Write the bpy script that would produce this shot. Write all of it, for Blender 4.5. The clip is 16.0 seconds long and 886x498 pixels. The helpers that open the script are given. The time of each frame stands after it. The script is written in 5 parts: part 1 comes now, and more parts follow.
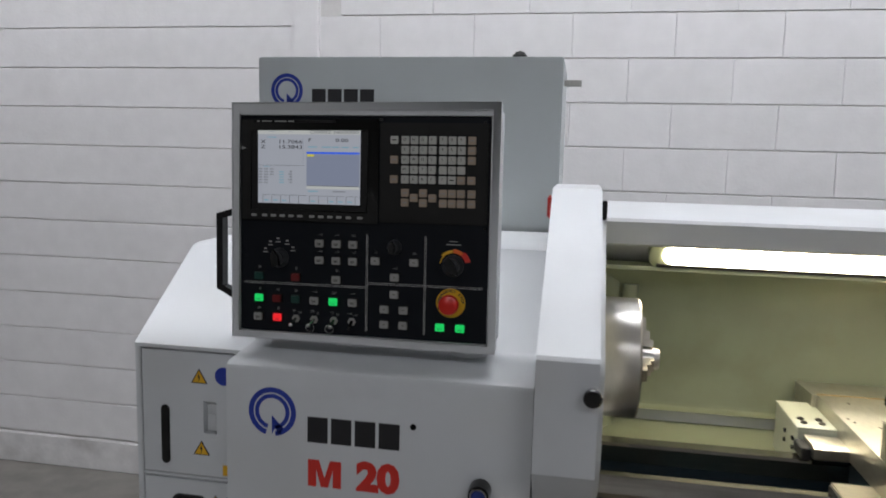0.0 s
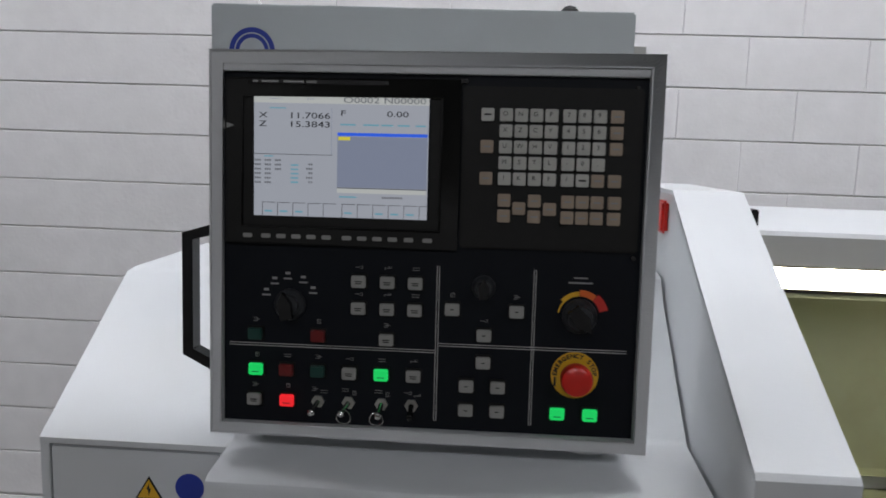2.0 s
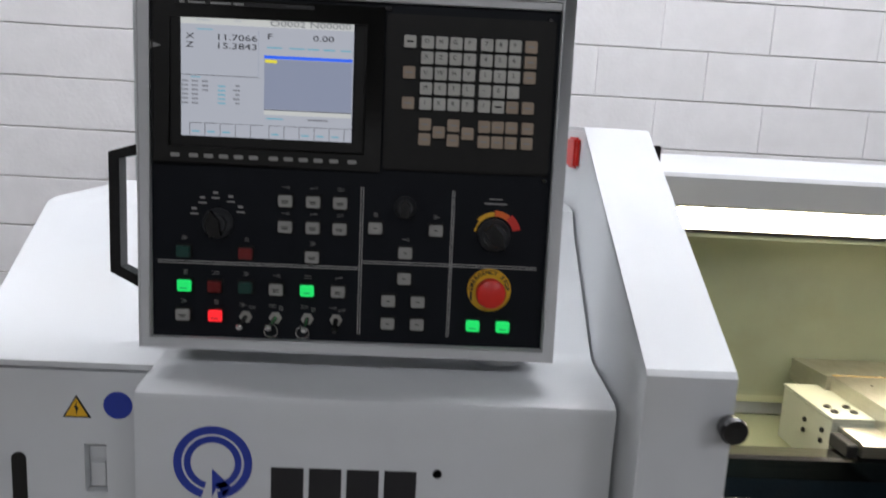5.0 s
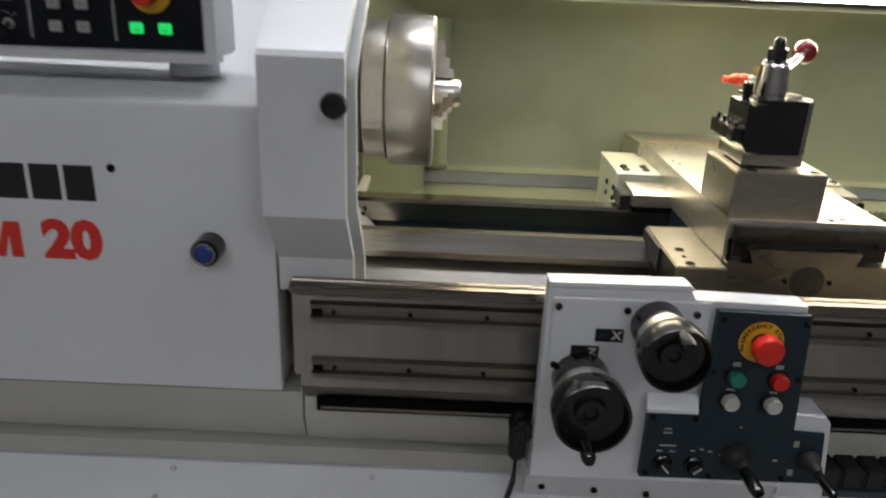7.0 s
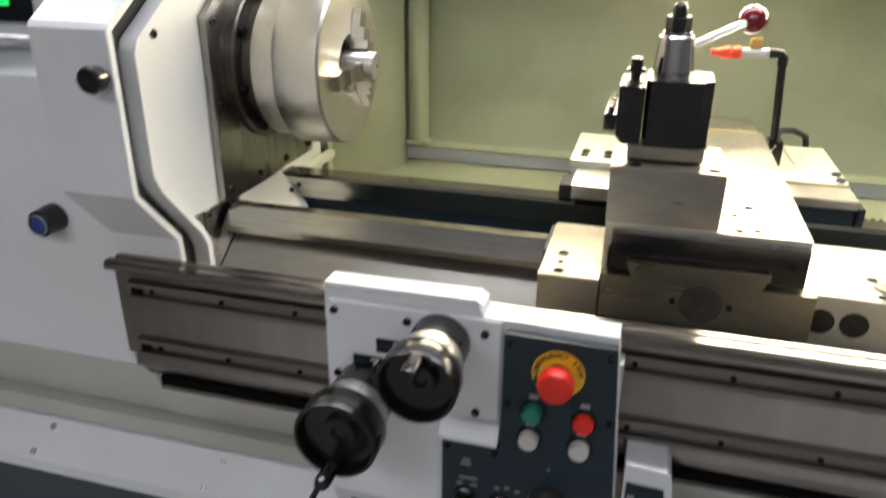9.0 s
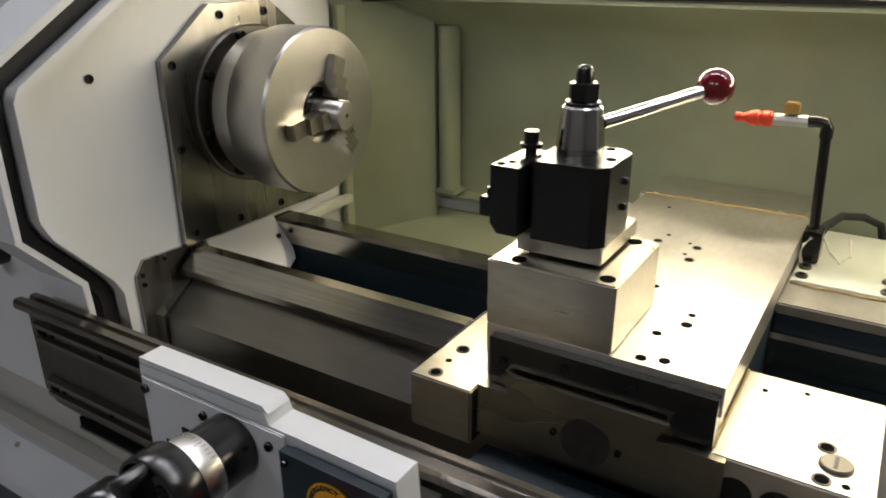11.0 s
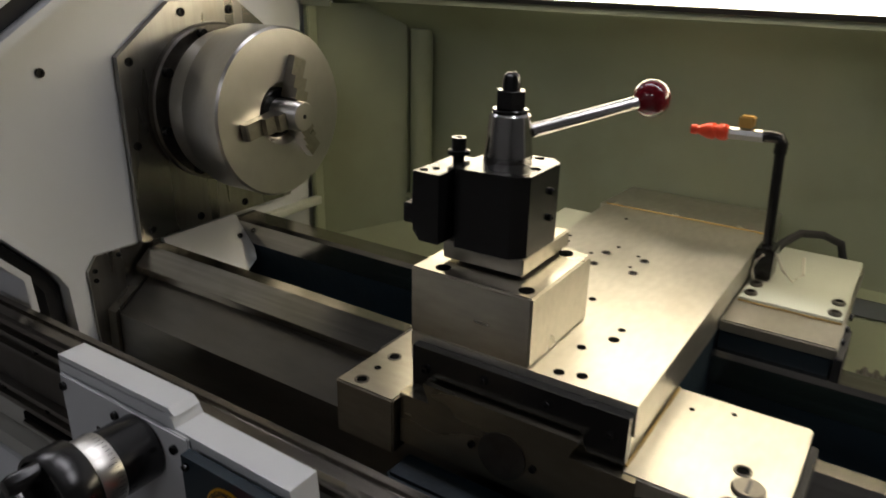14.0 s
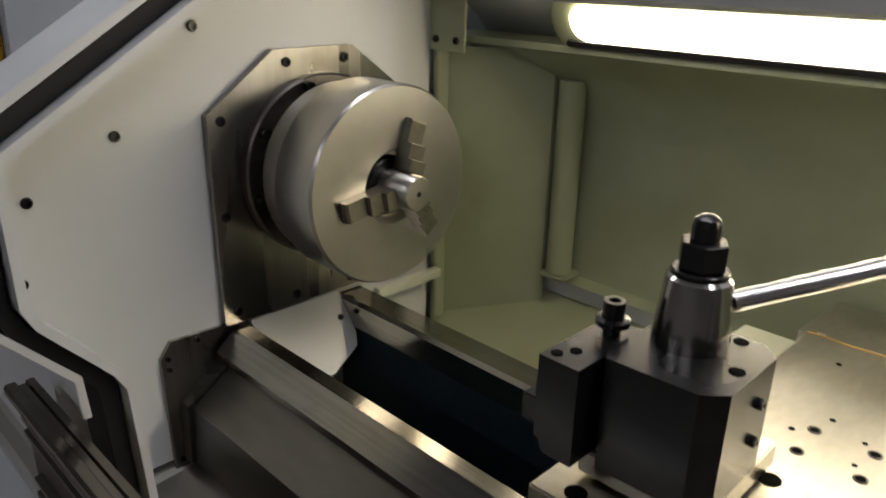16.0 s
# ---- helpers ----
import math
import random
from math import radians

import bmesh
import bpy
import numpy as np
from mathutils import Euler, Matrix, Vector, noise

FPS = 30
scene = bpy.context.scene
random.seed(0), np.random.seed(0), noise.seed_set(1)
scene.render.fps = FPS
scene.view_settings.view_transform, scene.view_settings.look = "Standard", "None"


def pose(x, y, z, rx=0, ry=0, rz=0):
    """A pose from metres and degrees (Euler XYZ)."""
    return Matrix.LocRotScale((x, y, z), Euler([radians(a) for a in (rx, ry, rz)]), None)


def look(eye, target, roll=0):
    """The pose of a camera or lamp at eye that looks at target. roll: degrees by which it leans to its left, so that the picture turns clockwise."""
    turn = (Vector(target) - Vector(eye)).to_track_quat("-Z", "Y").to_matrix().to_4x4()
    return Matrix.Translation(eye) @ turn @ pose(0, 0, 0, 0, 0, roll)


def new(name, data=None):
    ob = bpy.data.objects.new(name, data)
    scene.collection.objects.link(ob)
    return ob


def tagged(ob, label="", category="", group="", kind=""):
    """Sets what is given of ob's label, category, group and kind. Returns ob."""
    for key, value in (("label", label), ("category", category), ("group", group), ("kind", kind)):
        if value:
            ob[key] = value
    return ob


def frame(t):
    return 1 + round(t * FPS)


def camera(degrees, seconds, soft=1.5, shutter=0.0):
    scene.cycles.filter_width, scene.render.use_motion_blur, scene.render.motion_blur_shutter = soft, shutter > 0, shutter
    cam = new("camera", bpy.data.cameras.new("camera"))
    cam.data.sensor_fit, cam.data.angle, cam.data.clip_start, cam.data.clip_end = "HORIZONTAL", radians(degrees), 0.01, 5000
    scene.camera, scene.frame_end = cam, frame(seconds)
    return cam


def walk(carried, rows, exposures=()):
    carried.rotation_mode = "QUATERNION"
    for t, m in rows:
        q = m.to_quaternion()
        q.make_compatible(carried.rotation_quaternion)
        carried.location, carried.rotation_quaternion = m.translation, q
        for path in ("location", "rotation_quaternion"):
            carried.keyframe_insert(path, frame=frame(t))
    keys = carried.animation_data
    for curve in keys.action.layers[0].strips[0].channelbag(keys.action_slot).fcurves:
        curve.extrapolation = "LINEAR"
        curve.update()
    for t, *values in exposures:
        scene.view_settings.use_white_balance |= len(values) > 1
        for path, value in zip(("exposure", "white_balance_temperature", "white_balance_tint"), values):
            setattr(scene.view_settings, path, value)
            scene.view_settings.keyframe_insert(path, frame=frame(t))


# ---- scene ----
cam = camera(62.0, 16.0, 1.7, 0.5)
PATH = [
    (0, (-0.051, 0.17, 1.624), (-0.414, 2.121, 1.375), 1.4),
    (0.5, (-0.119, 0.316, 1.608), (-0.475, 2.273, 1.401), 2.1),
    (1, (-0.22, 0.464, 1.615), (-0.439, 2.441, 1.407), 1.3),
    (1.5, (-0.333, 0.575, 1.615), (-0.429, 2.561, 1.391), 0.5),
    (2, (-0.393, 0.651, 1.61), (-0.503, 2.63, 1.345), 1.9),
    (2.5, (-0.424, 0.687, 1.609), (-0.493, 2.672, 1.37), 1.9),
    (3, (-0.435, 0.702, 1.603), (-0.474, 2.689, 1.375), 2.1),
    (3.2, (-0.441, 0.703, 1.601), (-0.46, 2.691, 1.376), 2.4),
    (5.3, (-0.352, 0.549, 1.553), (-0.255, 2.508, 1.163), 3.2),
    (5.5, (-0.299, 0.515, 1.544), (-0.215, 2.468, 1.125), 3.5),
    (6, (-0.139, 0.435, 1.517), (-0.149, 2.369, 1.008), 3.4),
    (6.5, (0.007, 0.428, 1.467), (0.023, 2.333, 0.858), 2.8),
    (7, (0.117, 0.485, 1.396), (0.115, 2.355, 0.687), 2.4),
    (7.5, (0.213, 0.556, 1.365), (0.16, 2.385, 0.557), 2.2),
    (8, (0.324, 0.592, 1.354), (0.208, 2.394, 0.493), 0.6),
    (8.5, (0.468, 0.604, 1.367), (0.104, 2.378, 0.52), 1.2),
    (9, (0.578, 0.653, 1.402), (0.093, 2.421, 0.601), 0.5),
    (9.2, (0.607, 0.691, 1.413), (0.089, 2.471, 0.663), 0.2),
    (11.3, (0.913, 0.956, 1.423), (-0.098, 2.503, 0.661), -0.4),
    (11.5, (0.932, 0.963, 1.415), (-0.074, 2.506, 0.636), -0.4),
    (12, (0.964, 0.97, 1.406), (-0.033, 2.518, 0.624), -1.3),
    (12.5, (0.983, 0.975, 1.404), (0.007, 2.541, 0.633), -1.5),
    (13, (0.994, 0.968, 1.422), (0.0, 2.549, 0.705), -1.2),
    (13.5, (0.989, 0.967, 1.425), (-0.023, 2.54, 0.715), -0.7),
    (14, (0.946, 0.997, 1.422), (-0.072, 2.554, 0.687), 1.1),
    (14.5, (0.871, 1.074, 1.432), (-0.196, 2.613, 0.731), 0.8),
    (15, (0.822, 1.138, 1.439), (-0.265, 2.648, 0.707), 1.2),
    (15.5, (0.797, 1.185, 1.448), (-0.405, 2.599, 0.703), 0.5),
    (16, (0.79, 1.218, 1.458), (-0.522, 2.546, 0.743), 1.2),
]
EXPOSURES = [
    (0.0, 0.6, 6450, 8), (1.5, 0.5, 6450, 8), (2.5, 0.75, 6450, 8), (3.2, 0.85, 6450, 8), (5.5, 1.0, 6450, 9), (6.5, 0.85, 6500, 9), (7.5, 0.9, 6550, 9), (8.5, 1.25, 6550, 9), (9.2, 1.45, 6550, 9),
    (11.3, 0.2, 6550, 10), (12.5, -0.15, 6550, 11), (14.0, -0.5, 6550, 11), (15.5, -0.4, 6550, 11), (16.0, -0.1, 6550, 11),
]
walk(cam, [(t, look(eye, target, roll)) for t, eye, target, roll in PATH], EXPOSURES)

# ---------------------------------------------------------------- light
world = bpy.data.worlds.new("world")
scene.world = world
world.use_nodes = True
world.node_tree.nodes["Background"].inputs[0].default_value = (0.75, 0.85, 1.0, 1)
world.node_tree.nodes["Background"].inputs[1].default_value = 0.05


# ---------------------------------------------------------------- materials
def mat(name, colour, rough=0.5, metal=0.0, grain=0.0, scale=40.0, stain=0.0, stain_scale=3.0, bump=0.0, bump_scale=200.0,
        stretch=(1, 1, 1), dirt=(0.25, 0.22, 0.15), rough_var=0.0, emit=None, strength=0.0, coat=0.0, random_tint=0.0, spec=0.5, brushed=0.0):
    """A surface with grain at a fine scale, stains at a coarse one and a fine relief."""
    m = bpy.data.materials.new(name)
    m.use_nodes = True
    nt = m.node_tree
    n, l = nt.nodes, nt.links
    b = n["Principled BSDF"]
    b.inputs["Base Color"].default_value = (*colour, 1)
    b.inputs["Roughness"].default_value = rough
    b.inputs["Metallic"].default_value = metal
    b.inputs["Specular IOR Level"].default_value = spec
    if brushed:
        tangent = n.new("ShaderNodeTangent")
        tangent.direction_type, tangent.axis = "RADIAL", "Z"
        l.new(tangent.outputs[0], b.inputs["Tangent"])
        b.inputs["Anisotropic"].default_value = brushed
        b.inputs["Anisotropic Rotation"].default_value = 0.25
    if coat:
        b.inputs["Coat Weight"].default_value = coat
    if emit:
        b.inputs["Emission Color"].default_value = (*emit, 1)
        b.inputs["Emission Strength"].default_value = strength
    if not (grain or stain or bump or rough_var or random_tint):
        return m
    co = n.new("ShaderNodeNewGeometry").outputs["Position"]
    mp = n.new("ShaderNodeMapping")
    mp.inputs["Scale"].default_value = stretch
    l.new(co, mp.inputs["Vector"])

    def noise_of(sc, detail, src):
        t = n.new("ShaderNodeTexNoise")
        t.inputs["Scale"].default_value = sc
        t.inputs["Detail"].default_value = detail
        l.new(src, t.inputs["Vector"])
        return t.outputs["Fac"]

    def mix(kind, fac, a, c):
        x = n.new("ShaderNodeMix")
        x.data_type, x.blend_type = "RGBA", kind
        if isinstance(fac, float):
            x.inputs[0].default_value = fac
        else:
            l.new(fac, x.inputs[0])
        for k, v in ((6, a), (7, c)):
            if isinstance(v, tuple):
                x.inputs[k].default_value = v
            else:
                l.new(v, x.inputs[k])
        return x.outputs[2]

    def ramp(src, lo, hi, a=0.0, c=1.0):
        r = n.new("ShaderNodeMapRange")
        for k, v in enumerate((lo, hi, a, c)):
            r.inputs[k + 1].default_value = v
        l.new(src, r.inputs[0])
        return r.outputs[0]

    out = (*colour, 1)
    fine = noise_of(scale, 4.0, mp.outputs[0])
    if grain:
        lo = tuple(v * (1 - grain) for v in colour) + (1,)
        hi = tuple(min(1, v * (1 + grain)) for v in colour) + (1,)
        out = mix("MIX", ramp(fine, 0.3, 0.7), lo, hi)
    if stain:
        big = noise_of(stain_scale, 6.0, co)
        out = mix("MIX", ramp(big, 0.52, 0.75, 0.0, stain), out, (*dirt, 1))
    if random_tint:
        info = n.new("ShaderNodeObjectInfo").outputs["Random"]
        g = n.new("ShaderNodeMapRange")
        g.inputs[3].default_value, g.inputs[4].default_value = 1 - random_tint, 1.0
        l.new(info, g.inputs[0])
        cm = n.new("ShaderNodeCombineColor")
        for k in range(3):
            l.new(g.outputs[0], cm.inputs[k])
        out = mix("MULTIPLY", 1.0, out, cm.outputs[0])
    if not isinstance(out, tuple):
        l.new(out, b.inputs["Base Color"])
    if rough_var:
        rv = noise_of(scale * 0.2, 3.0, mp.outputs[0])
        l.new(ramp(rv, 0.3, 0.7, max(0.03, rough - rough_var), rough + rough_var), b.inputs["Roughness"])
    if bump:
        bp = n.new("ShaderNodeBump")
        bp.inputs["Strength"].default_value = bump
        bp.inputs["Distance"].default_value = 0.002
        l.new(noise_of(bump_scale, 3.0, mp.outputs[0]), bp.inputs["Height"])
        l.new(bp.outputs[0], b.inputs["Normal"])
    return m


M = {
    "white": mat("light_grey_enamel", (0.62, 0.64, 0.65), 0.40, grain=0.03, scale=9, stain=0.22, stain_scale=4.5, bump=0.06, bump_scale=420, dirt=(0.42, 0.40, 0.34)),
    "grey": mat("grey_enamel", (0.55, 0.565, 0.57), 0.45, grain=0.04, scale=8, stain=0.15, stain_scale=3, bump=0.2, bump_scale=400, dirt=(0.25, 0.24, 0.2)),
    "cab": mat("cabinet_grey_enamel", (0.53, 0.57, 0.575), 0.45, grain=0.03, scale=6, stain=0.1, stain_scale=2, bump=0.15, bump_scale=400),
    # cream taken darker to hold the shade behind the lamp; guard is the lit cream
    "cream": mat("shaded_cream_enamel", (0.315, 0.345, 0.235), 0.42, grain=0.06, scale=7, stain=0.45, stain_scale=5, bump=0.2, bump_scale=300, dirt=(0.22, 0.215, 0.12)),
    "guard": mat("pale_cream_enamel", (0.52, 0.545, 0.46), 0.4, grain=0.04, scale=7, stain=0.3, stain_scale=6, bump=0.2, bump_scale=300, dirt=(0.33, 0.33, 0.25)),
    "skirt": mat("stone_grey_enamel", (0.42, 0.42, 0.38), 0.5, grain=0.05, scale=8, stain=0.3, stain_scale=3, bump=0.2, bump_scale=300, dirt=(0.22, 0.2, 0.15)),
    "base": mat("dark_blue_enamel", (0.03, 0.045, 0.06), 0.45, grain=0.1, scale=10, stain=0.3, stain_scale=4, dirt=(0.08, 0.07, 0.05)),
    "slate": mat("slate_control_film", (0.015, 0.026, 0.034), 0.45, spec=0.25, grain=0.06, scale=30, rough_var=0.06),
    "film": mat("black_control_film", (0.006, 0.0075, 0.0105), 0.45, spec=0.15, grain=0.08, scale=30, rough_var=0.06),
    "bezel": mat("charcoal_plastic", (0.010, 0.010, 0.009), 0.55, spec=0.25, grain=0.08, scale=60, bump=0.15, bump_scale=900),
    "black": mat("black_plastic", (0.007, 0.007, 0.007), 0.2, rough_var=0.07, scale=60, grain=0.1),
    "rubber": mat("black_rubber", (0.012, 0.012, 0.013), 0.65, grain=0.15, scale=50),
    "oxide": mat("black_oxide_steel", (0.007, 0.007, 0.0068), 0.22, 0.0, grain=0.2, scale=60, rough_var=0.08, stain=0.15, stain_scale=18, dirt=(0.022, 0.02, 0.018), spec=0.5),
    "steel": mat("ground_steel", (0.58, 0.56, 0.50), 0.40, 1.0, grain=0.06, scale=120, stretch=(1, 0.4, 1), rough_var=0.05, stain=0.25, stain_scale=9, dirt=(0.36, 0.31, 0.22)),
    "turned": mat("turned_steel", (0.54, 0.525, 0.49), 0.33, 1.0, grain=0.03, scale=160, stretch=(1, 0.3, 0.3), rough_var=0.03, stain=0.12, stain_scale=14, dirt=(0.4, 0.37, 0.3)),
    "way": mat("hardened_bed_steel", (0.42, 0.40, 0.36), 0.19, 1.0, grain=0.14, scale=160, stretch=(0.03, 1, 1), rough_var=0.03, stain=0.2, stain_scale=22, dirt=(0.13, 0.11, 0.07)),
    "plate": mat("brushed_steel_sheet", (0.34, 0.33, 0.30), 0.28, 1.0, grain=0.1, scale=90, stretch=(1, 1, 0.08), rough_var=0.08, stain=0.45, stain_scale=9, dirt=(0.2, 0.17, 0.12)),
    "sheet": mat("dull_steel_cover", (0.225, 0.215, 0.195), 0.33, 1.0, grain=0.07, scale=60, stretch=(0.3, 1, 1), rough_var=0.05, stain=0.3, stain_scale=6, dirt=(0.24, 0.2, 0.14)),
    "dull": mat("oiled_dark_steel", (0.15, 0.14, 0.125), 0.38, 1.0, grain=0.12, scale=90, rough_var=0.08, stain=0.5, stain_scale=11, dirt=(0.06, 0.05, 0.04)),
    "rail": mat("oiled_rail_steel", (0.27, 0.25, 0.225), 0.50, 1.0, brushed=0.95, grain=0.07, scale=50, stretch=(1, 1, 0.05), rough_var=0.07, stain=0.5, stain_scale=5, dirt=(0.10, 0.08, 0.06)),
    "riser": mat("oily_ground_steel", (0.37, 0.35, 0.30), 0.30, 1.0, grain=0.08, scale=110, stretch=(0.3, 1, 1), rough_var=0.03, stain=0.15, stain_scale=12, dirt=(0.22, 0.19, 0.13)),
    "strip": mat("oily_rail_strip", (0.22, 0.20, 0.175), 0.2, 1.0, grain=0.1, scale=70, stretch=(0.1, 1, 1), rough_var=0.06, stain=0.4, stain_scale=14, dirt=(0.08, 0.065, 0.05)),
    "front": mat("oil_stained_steel", (0.30, 0.275, 0.21), 0.28, 1.0, grain=0.08, scale=90, stretch=(0.3, 1, 1), rough_var=0.06, stain=0.5, stain_scale=10, dirt=(0.14, 0.11, 0.07)),
    "scuffed": mat("scuffed_white_paint", (0.70, 0.69, 0.68), 0.65, grain=0.08, scale=14, stain=0.75, stain_scale=3.2, bump=0.9, bump_scale=45, dirt=(0.26, 0.24, 0.22)),
    # near-black that stands for the shade inside holes, gaps and slots
    "recess_shade": mat("painted_recess_shade", (0.004, 0.004, 0.004), 0.95, spec=0.05),
    "chrome": mat("bright_steel", (0.70, 0.69, 0.67), 0.2, 1.0, rough_var=0.04, scale=50, grain=0.03),
    "chrome_dark": mat("polished_tool_steel", (0.42, 0.41, 0.39), 0.17, 1.0, rough_var=0.05, scale=50, grain=0.05, stain=0.2, stain_scale=30, dirt=(0.2, 0.18, 0.15)),
    "cast": mat("dark_blue_casting", (0.005, 0.015, 0.024), 0.5, grain=0.25, scale=18, bump=0.5, bump_scale=120, stain=0.5, stain_scale=8, dirt=(0.03, 0.03, 0.03)),
    "knob_grey": mat("smoky_grey_plastic", (0.035, 0.037, 0.040), 0.35, spec=0.3, grain=0.06, scale=60),
    "lcd_grey": mat("lcd_grey_text", (0.10, 0.10, 0.11), 0.4, emit=(0.2, 0.21, 0.24), strength=0.25),
    "key": mat("ivory_key", (0.47, 0.47, 0.43), 0.45, grain=0.05, scale=80),
    "key_tan": mat("tan_key", (0.34, 0.27, 0.2), 0.45, grain=0.05, scale=80),
    "button": mat("grey_button", (0.30, 0.30, 0.28), 0.4, grain=0.05, scale=80),
    "ink": mat("white_print", (0.55, 0.55, 0.53), 0.5),
    "ink_dim": mat("pale_print", (0.28, 0.28, 0.27), 0.5),
    "ink_black": mat("black_print", (0.012, 0.012, 0.014), 0.4),
    "ink_red": mat("red_print", (0.62, 0.03, 0.02), 0.4),
    "ink_blue": mat("blue_print", (0.02, 0.045, 0.33), 0.35),
    "blue": mat("blue_plastic", (0.02, 0.04, 0.2), 0.3),
    "red": mat("red_plastic", (0.62, 0.02, 0.012), 0.3, grain=0.04, scale=60),
    "red_dark": mat("dark_red_lens", (0.14, 0.008, 0.008), 0.3),
    "green": mat("green_plastic", (0.01, 0.16, 0.11), 0.3),
    "green_dark": mat("dark_green_lens", (0.006, 0.045, 0.035), 0.3),
    "yellow": mat("yellow_enamel", (0.75, 0.42, 0.02), 0.4, grain=0.05, scale=50),
    "orange": mat("orange_print", (0.75, 0.14, 0.02), 0.4),
    "led_green": mat("lit_green_lens", (0.02, 0.4, 0.08), 0.3, emit=(0.02, 1.0, 0.2), strength=0.30),
    "led_red": mat("lit_red_lens", (0.5, 0.02, 0.02), 0.3, emit=(1.0, 0.02, 0.03), strength=0.42),
    "ball": mat("oxblood_resin", (0.16, 0.006, 0.01), 0.16, coat=0.5),
    "orange_plastic": mat("orange_red_plastic", (0.75, 0.06, 0.02), 0.3, grain=0.05, scale=80),
    "brass": mat("brass", (0.80, 0.52, 0.18), 0.38, 1.0, grain=0.08, scale=80),
    "zinc": mat("zinc_plated_steel", (0.5, 0.5, 0.47), 0.35, 1.0, grain=0.05, scale=80),
    "tie": mat("white_nylon", (0.7, 0.68, 0.58), 0.4),
    "lamp": mat("fluorescent_diffuser", (0.9, 0.9, 0.85), 0.4, emit=(1.0, 0.87, 0.63), strength=26.0),
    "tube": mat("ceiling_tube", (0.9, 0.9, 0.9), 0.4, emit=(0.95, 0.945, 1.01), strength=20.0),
    "lcd": mat("lcd_pale", (0.05, 0.05, 0.05), 0.3, emit=(0.66, 0.69, 0.79), strength=0.28),
    "lcd_blue": mat("lcd_grey_blue", (0.05, 0.05, 0.05), 0.3, emit=(0.38, 0.43, 0.60), strength=0.28),
    "lcd_bar": mat("lcd_blue_bar", (0.02, 0.02, 0.05), 0.3, emit=(0.02, 0.12, 0.85), strength=0.50),
    "lcd_white": mat("lcd_white", (0.05, 0.05, 0.05), 0.3, emit=(0.9, 0.92, 0.9), strength=0.28),
    "lcd_yellow": mat("lcd_yellow", (0.05, 0.05, 0.02), 0.3, emit=(0.8, 0.7, 0.05), strength=0.45),
    "lcd_cyan": mat("lcd_cyan", (0.02, 0.05, 0.05), 0.3, emit=(0.2, 0.5, 0.65), strength=0.35),
    "lcd_text": mat("lcd_text", (0.03, 0.03, 0.04), 0.35),
    "block": mat("white_painted_block", (0.80, 0.79, 0.79), 0.6, grain=0.03, scale=12, stain=0.30, stain_scale=2.2, bump=0.6, bump_scale=70, dirt=(0.62, 0.61, 0.60), random_tint=0.03),
    "joint": mat("painted_mortar", (0.67, 0.66, 0.64), 0.8, grain=0.06, scale=25, bump=0.4, bump_scale=120),
    "concrete": mat("grey_concrete", (0.17, 0.16, 0.145), 0.6, grain=0.15, scale=9, stain=0.5, stain_scale=1.6, bump=0.4, bump_scale=60, dirt=(0.08, 0.075, 0.065)),
    "plaster": mat("grey_plaster", (0.30, 0.30, 0.30), 0.8, grain=0.04, scale=8, stain=0.1, stain_scale=1),
}


# ---------------------------------------------------------------- builders
PLACE = {}


def thing(name, loc, label, category, group="", kind="", turn=0.0, lean=0.0, roll=0.0):
    ob = new(name)
    ob.empty_display_size = 0.05
    ob.matrix_basis = pose(*loc, 0, 0, turn) @ pose(0, 0, 0, lean, 0, 0) @ pose(0, 0, 0, 0, roll, 0)
    PLACE[ob] = ob.matrix_basis.copy()
    return tagged(ob, label, category, group, kind)


def finish(name, bm, material, bevel=0.0, segs=2, smooth=True):
    if bevel:
        sharp = [e for e in bm.edges if len(e.link_faces) == 2 and e.calc_face_angle(0) > 0.5]
        bmesh.ops.bevel(bm, geom=sharp, offset=bevel, segments=segs, affect="EDGES", clamp_overlap=True)
    bmesh.ops.recalc_face_normals(bm, faces=bm.faces[:])
    me = bpy.data.meshes.new(name)
    bm.to_mesh(me)
    bm.free()
    if smooth:
        me.polygons.foreach_set("use_smooth", [True] * len(me.polygons))
        me.set_sharp_from_angle(angle=radians(34))
    me.materials.append(M[material])
    return me


def part(name, bm, material, parent=None, label="", bevel=0.0, segs=2, local=False, smooth=True):
    """One mesh under a thing or a part. Its points are in the world's metres, or in the thing's own if local."""
    ob = new(name, finish(name, bm, material, bevel, segs, smooth))
    if parent is not None:
        ob.parent = parent
        if not local:
            ob.matrix_parent_inverse = PLACE.get(parent, Matrix()).inverted()
    return tagged(ob, label)


def setting(name, bm, material, label, category, bevel=0.0):
    return tagged(part(name, bm, material, None, "", bevel), label, category, "", "structure")


def box(x0, x1, y0, y1, z0, z1, bm=None):
    bm = bm or bmesh.new()
    bmesh.ops.create_cube(bm, size=1, matrix=Matrix.LocRotScale(((x0 + x1) / 2, (y0 + y1) / 2, (z0 + z1) / 2), None, (x1 - x0, y1 - y0, z1 - z0)))
    return bm


def prism(points, axis, a, b, bm=None):
    """A polygon drawn across an axis (x: y,z; y: x,z; z: x,y), run from a to b along it."""
    bm = bm or bmesh.new()
    put = {"x": lambda p, c: (c, p[0], p[1]), "y": lambda p, c: (p[0], c, p[1]), "z": lambda p, c: (p[0], p[1], c)}[axis]
    lo = [bm.verts.new(put(p, a)) for p in points]
    hi = [bm.verts.new(put(p, b)) for p in points]
    bm.faces.new(lo)
    bm.faces.new(hi)
    for k in range(len(points)):
        bm.faces.new((lo[k - 1], lo[k], hi[k], hi[k - 1]))
    return bm


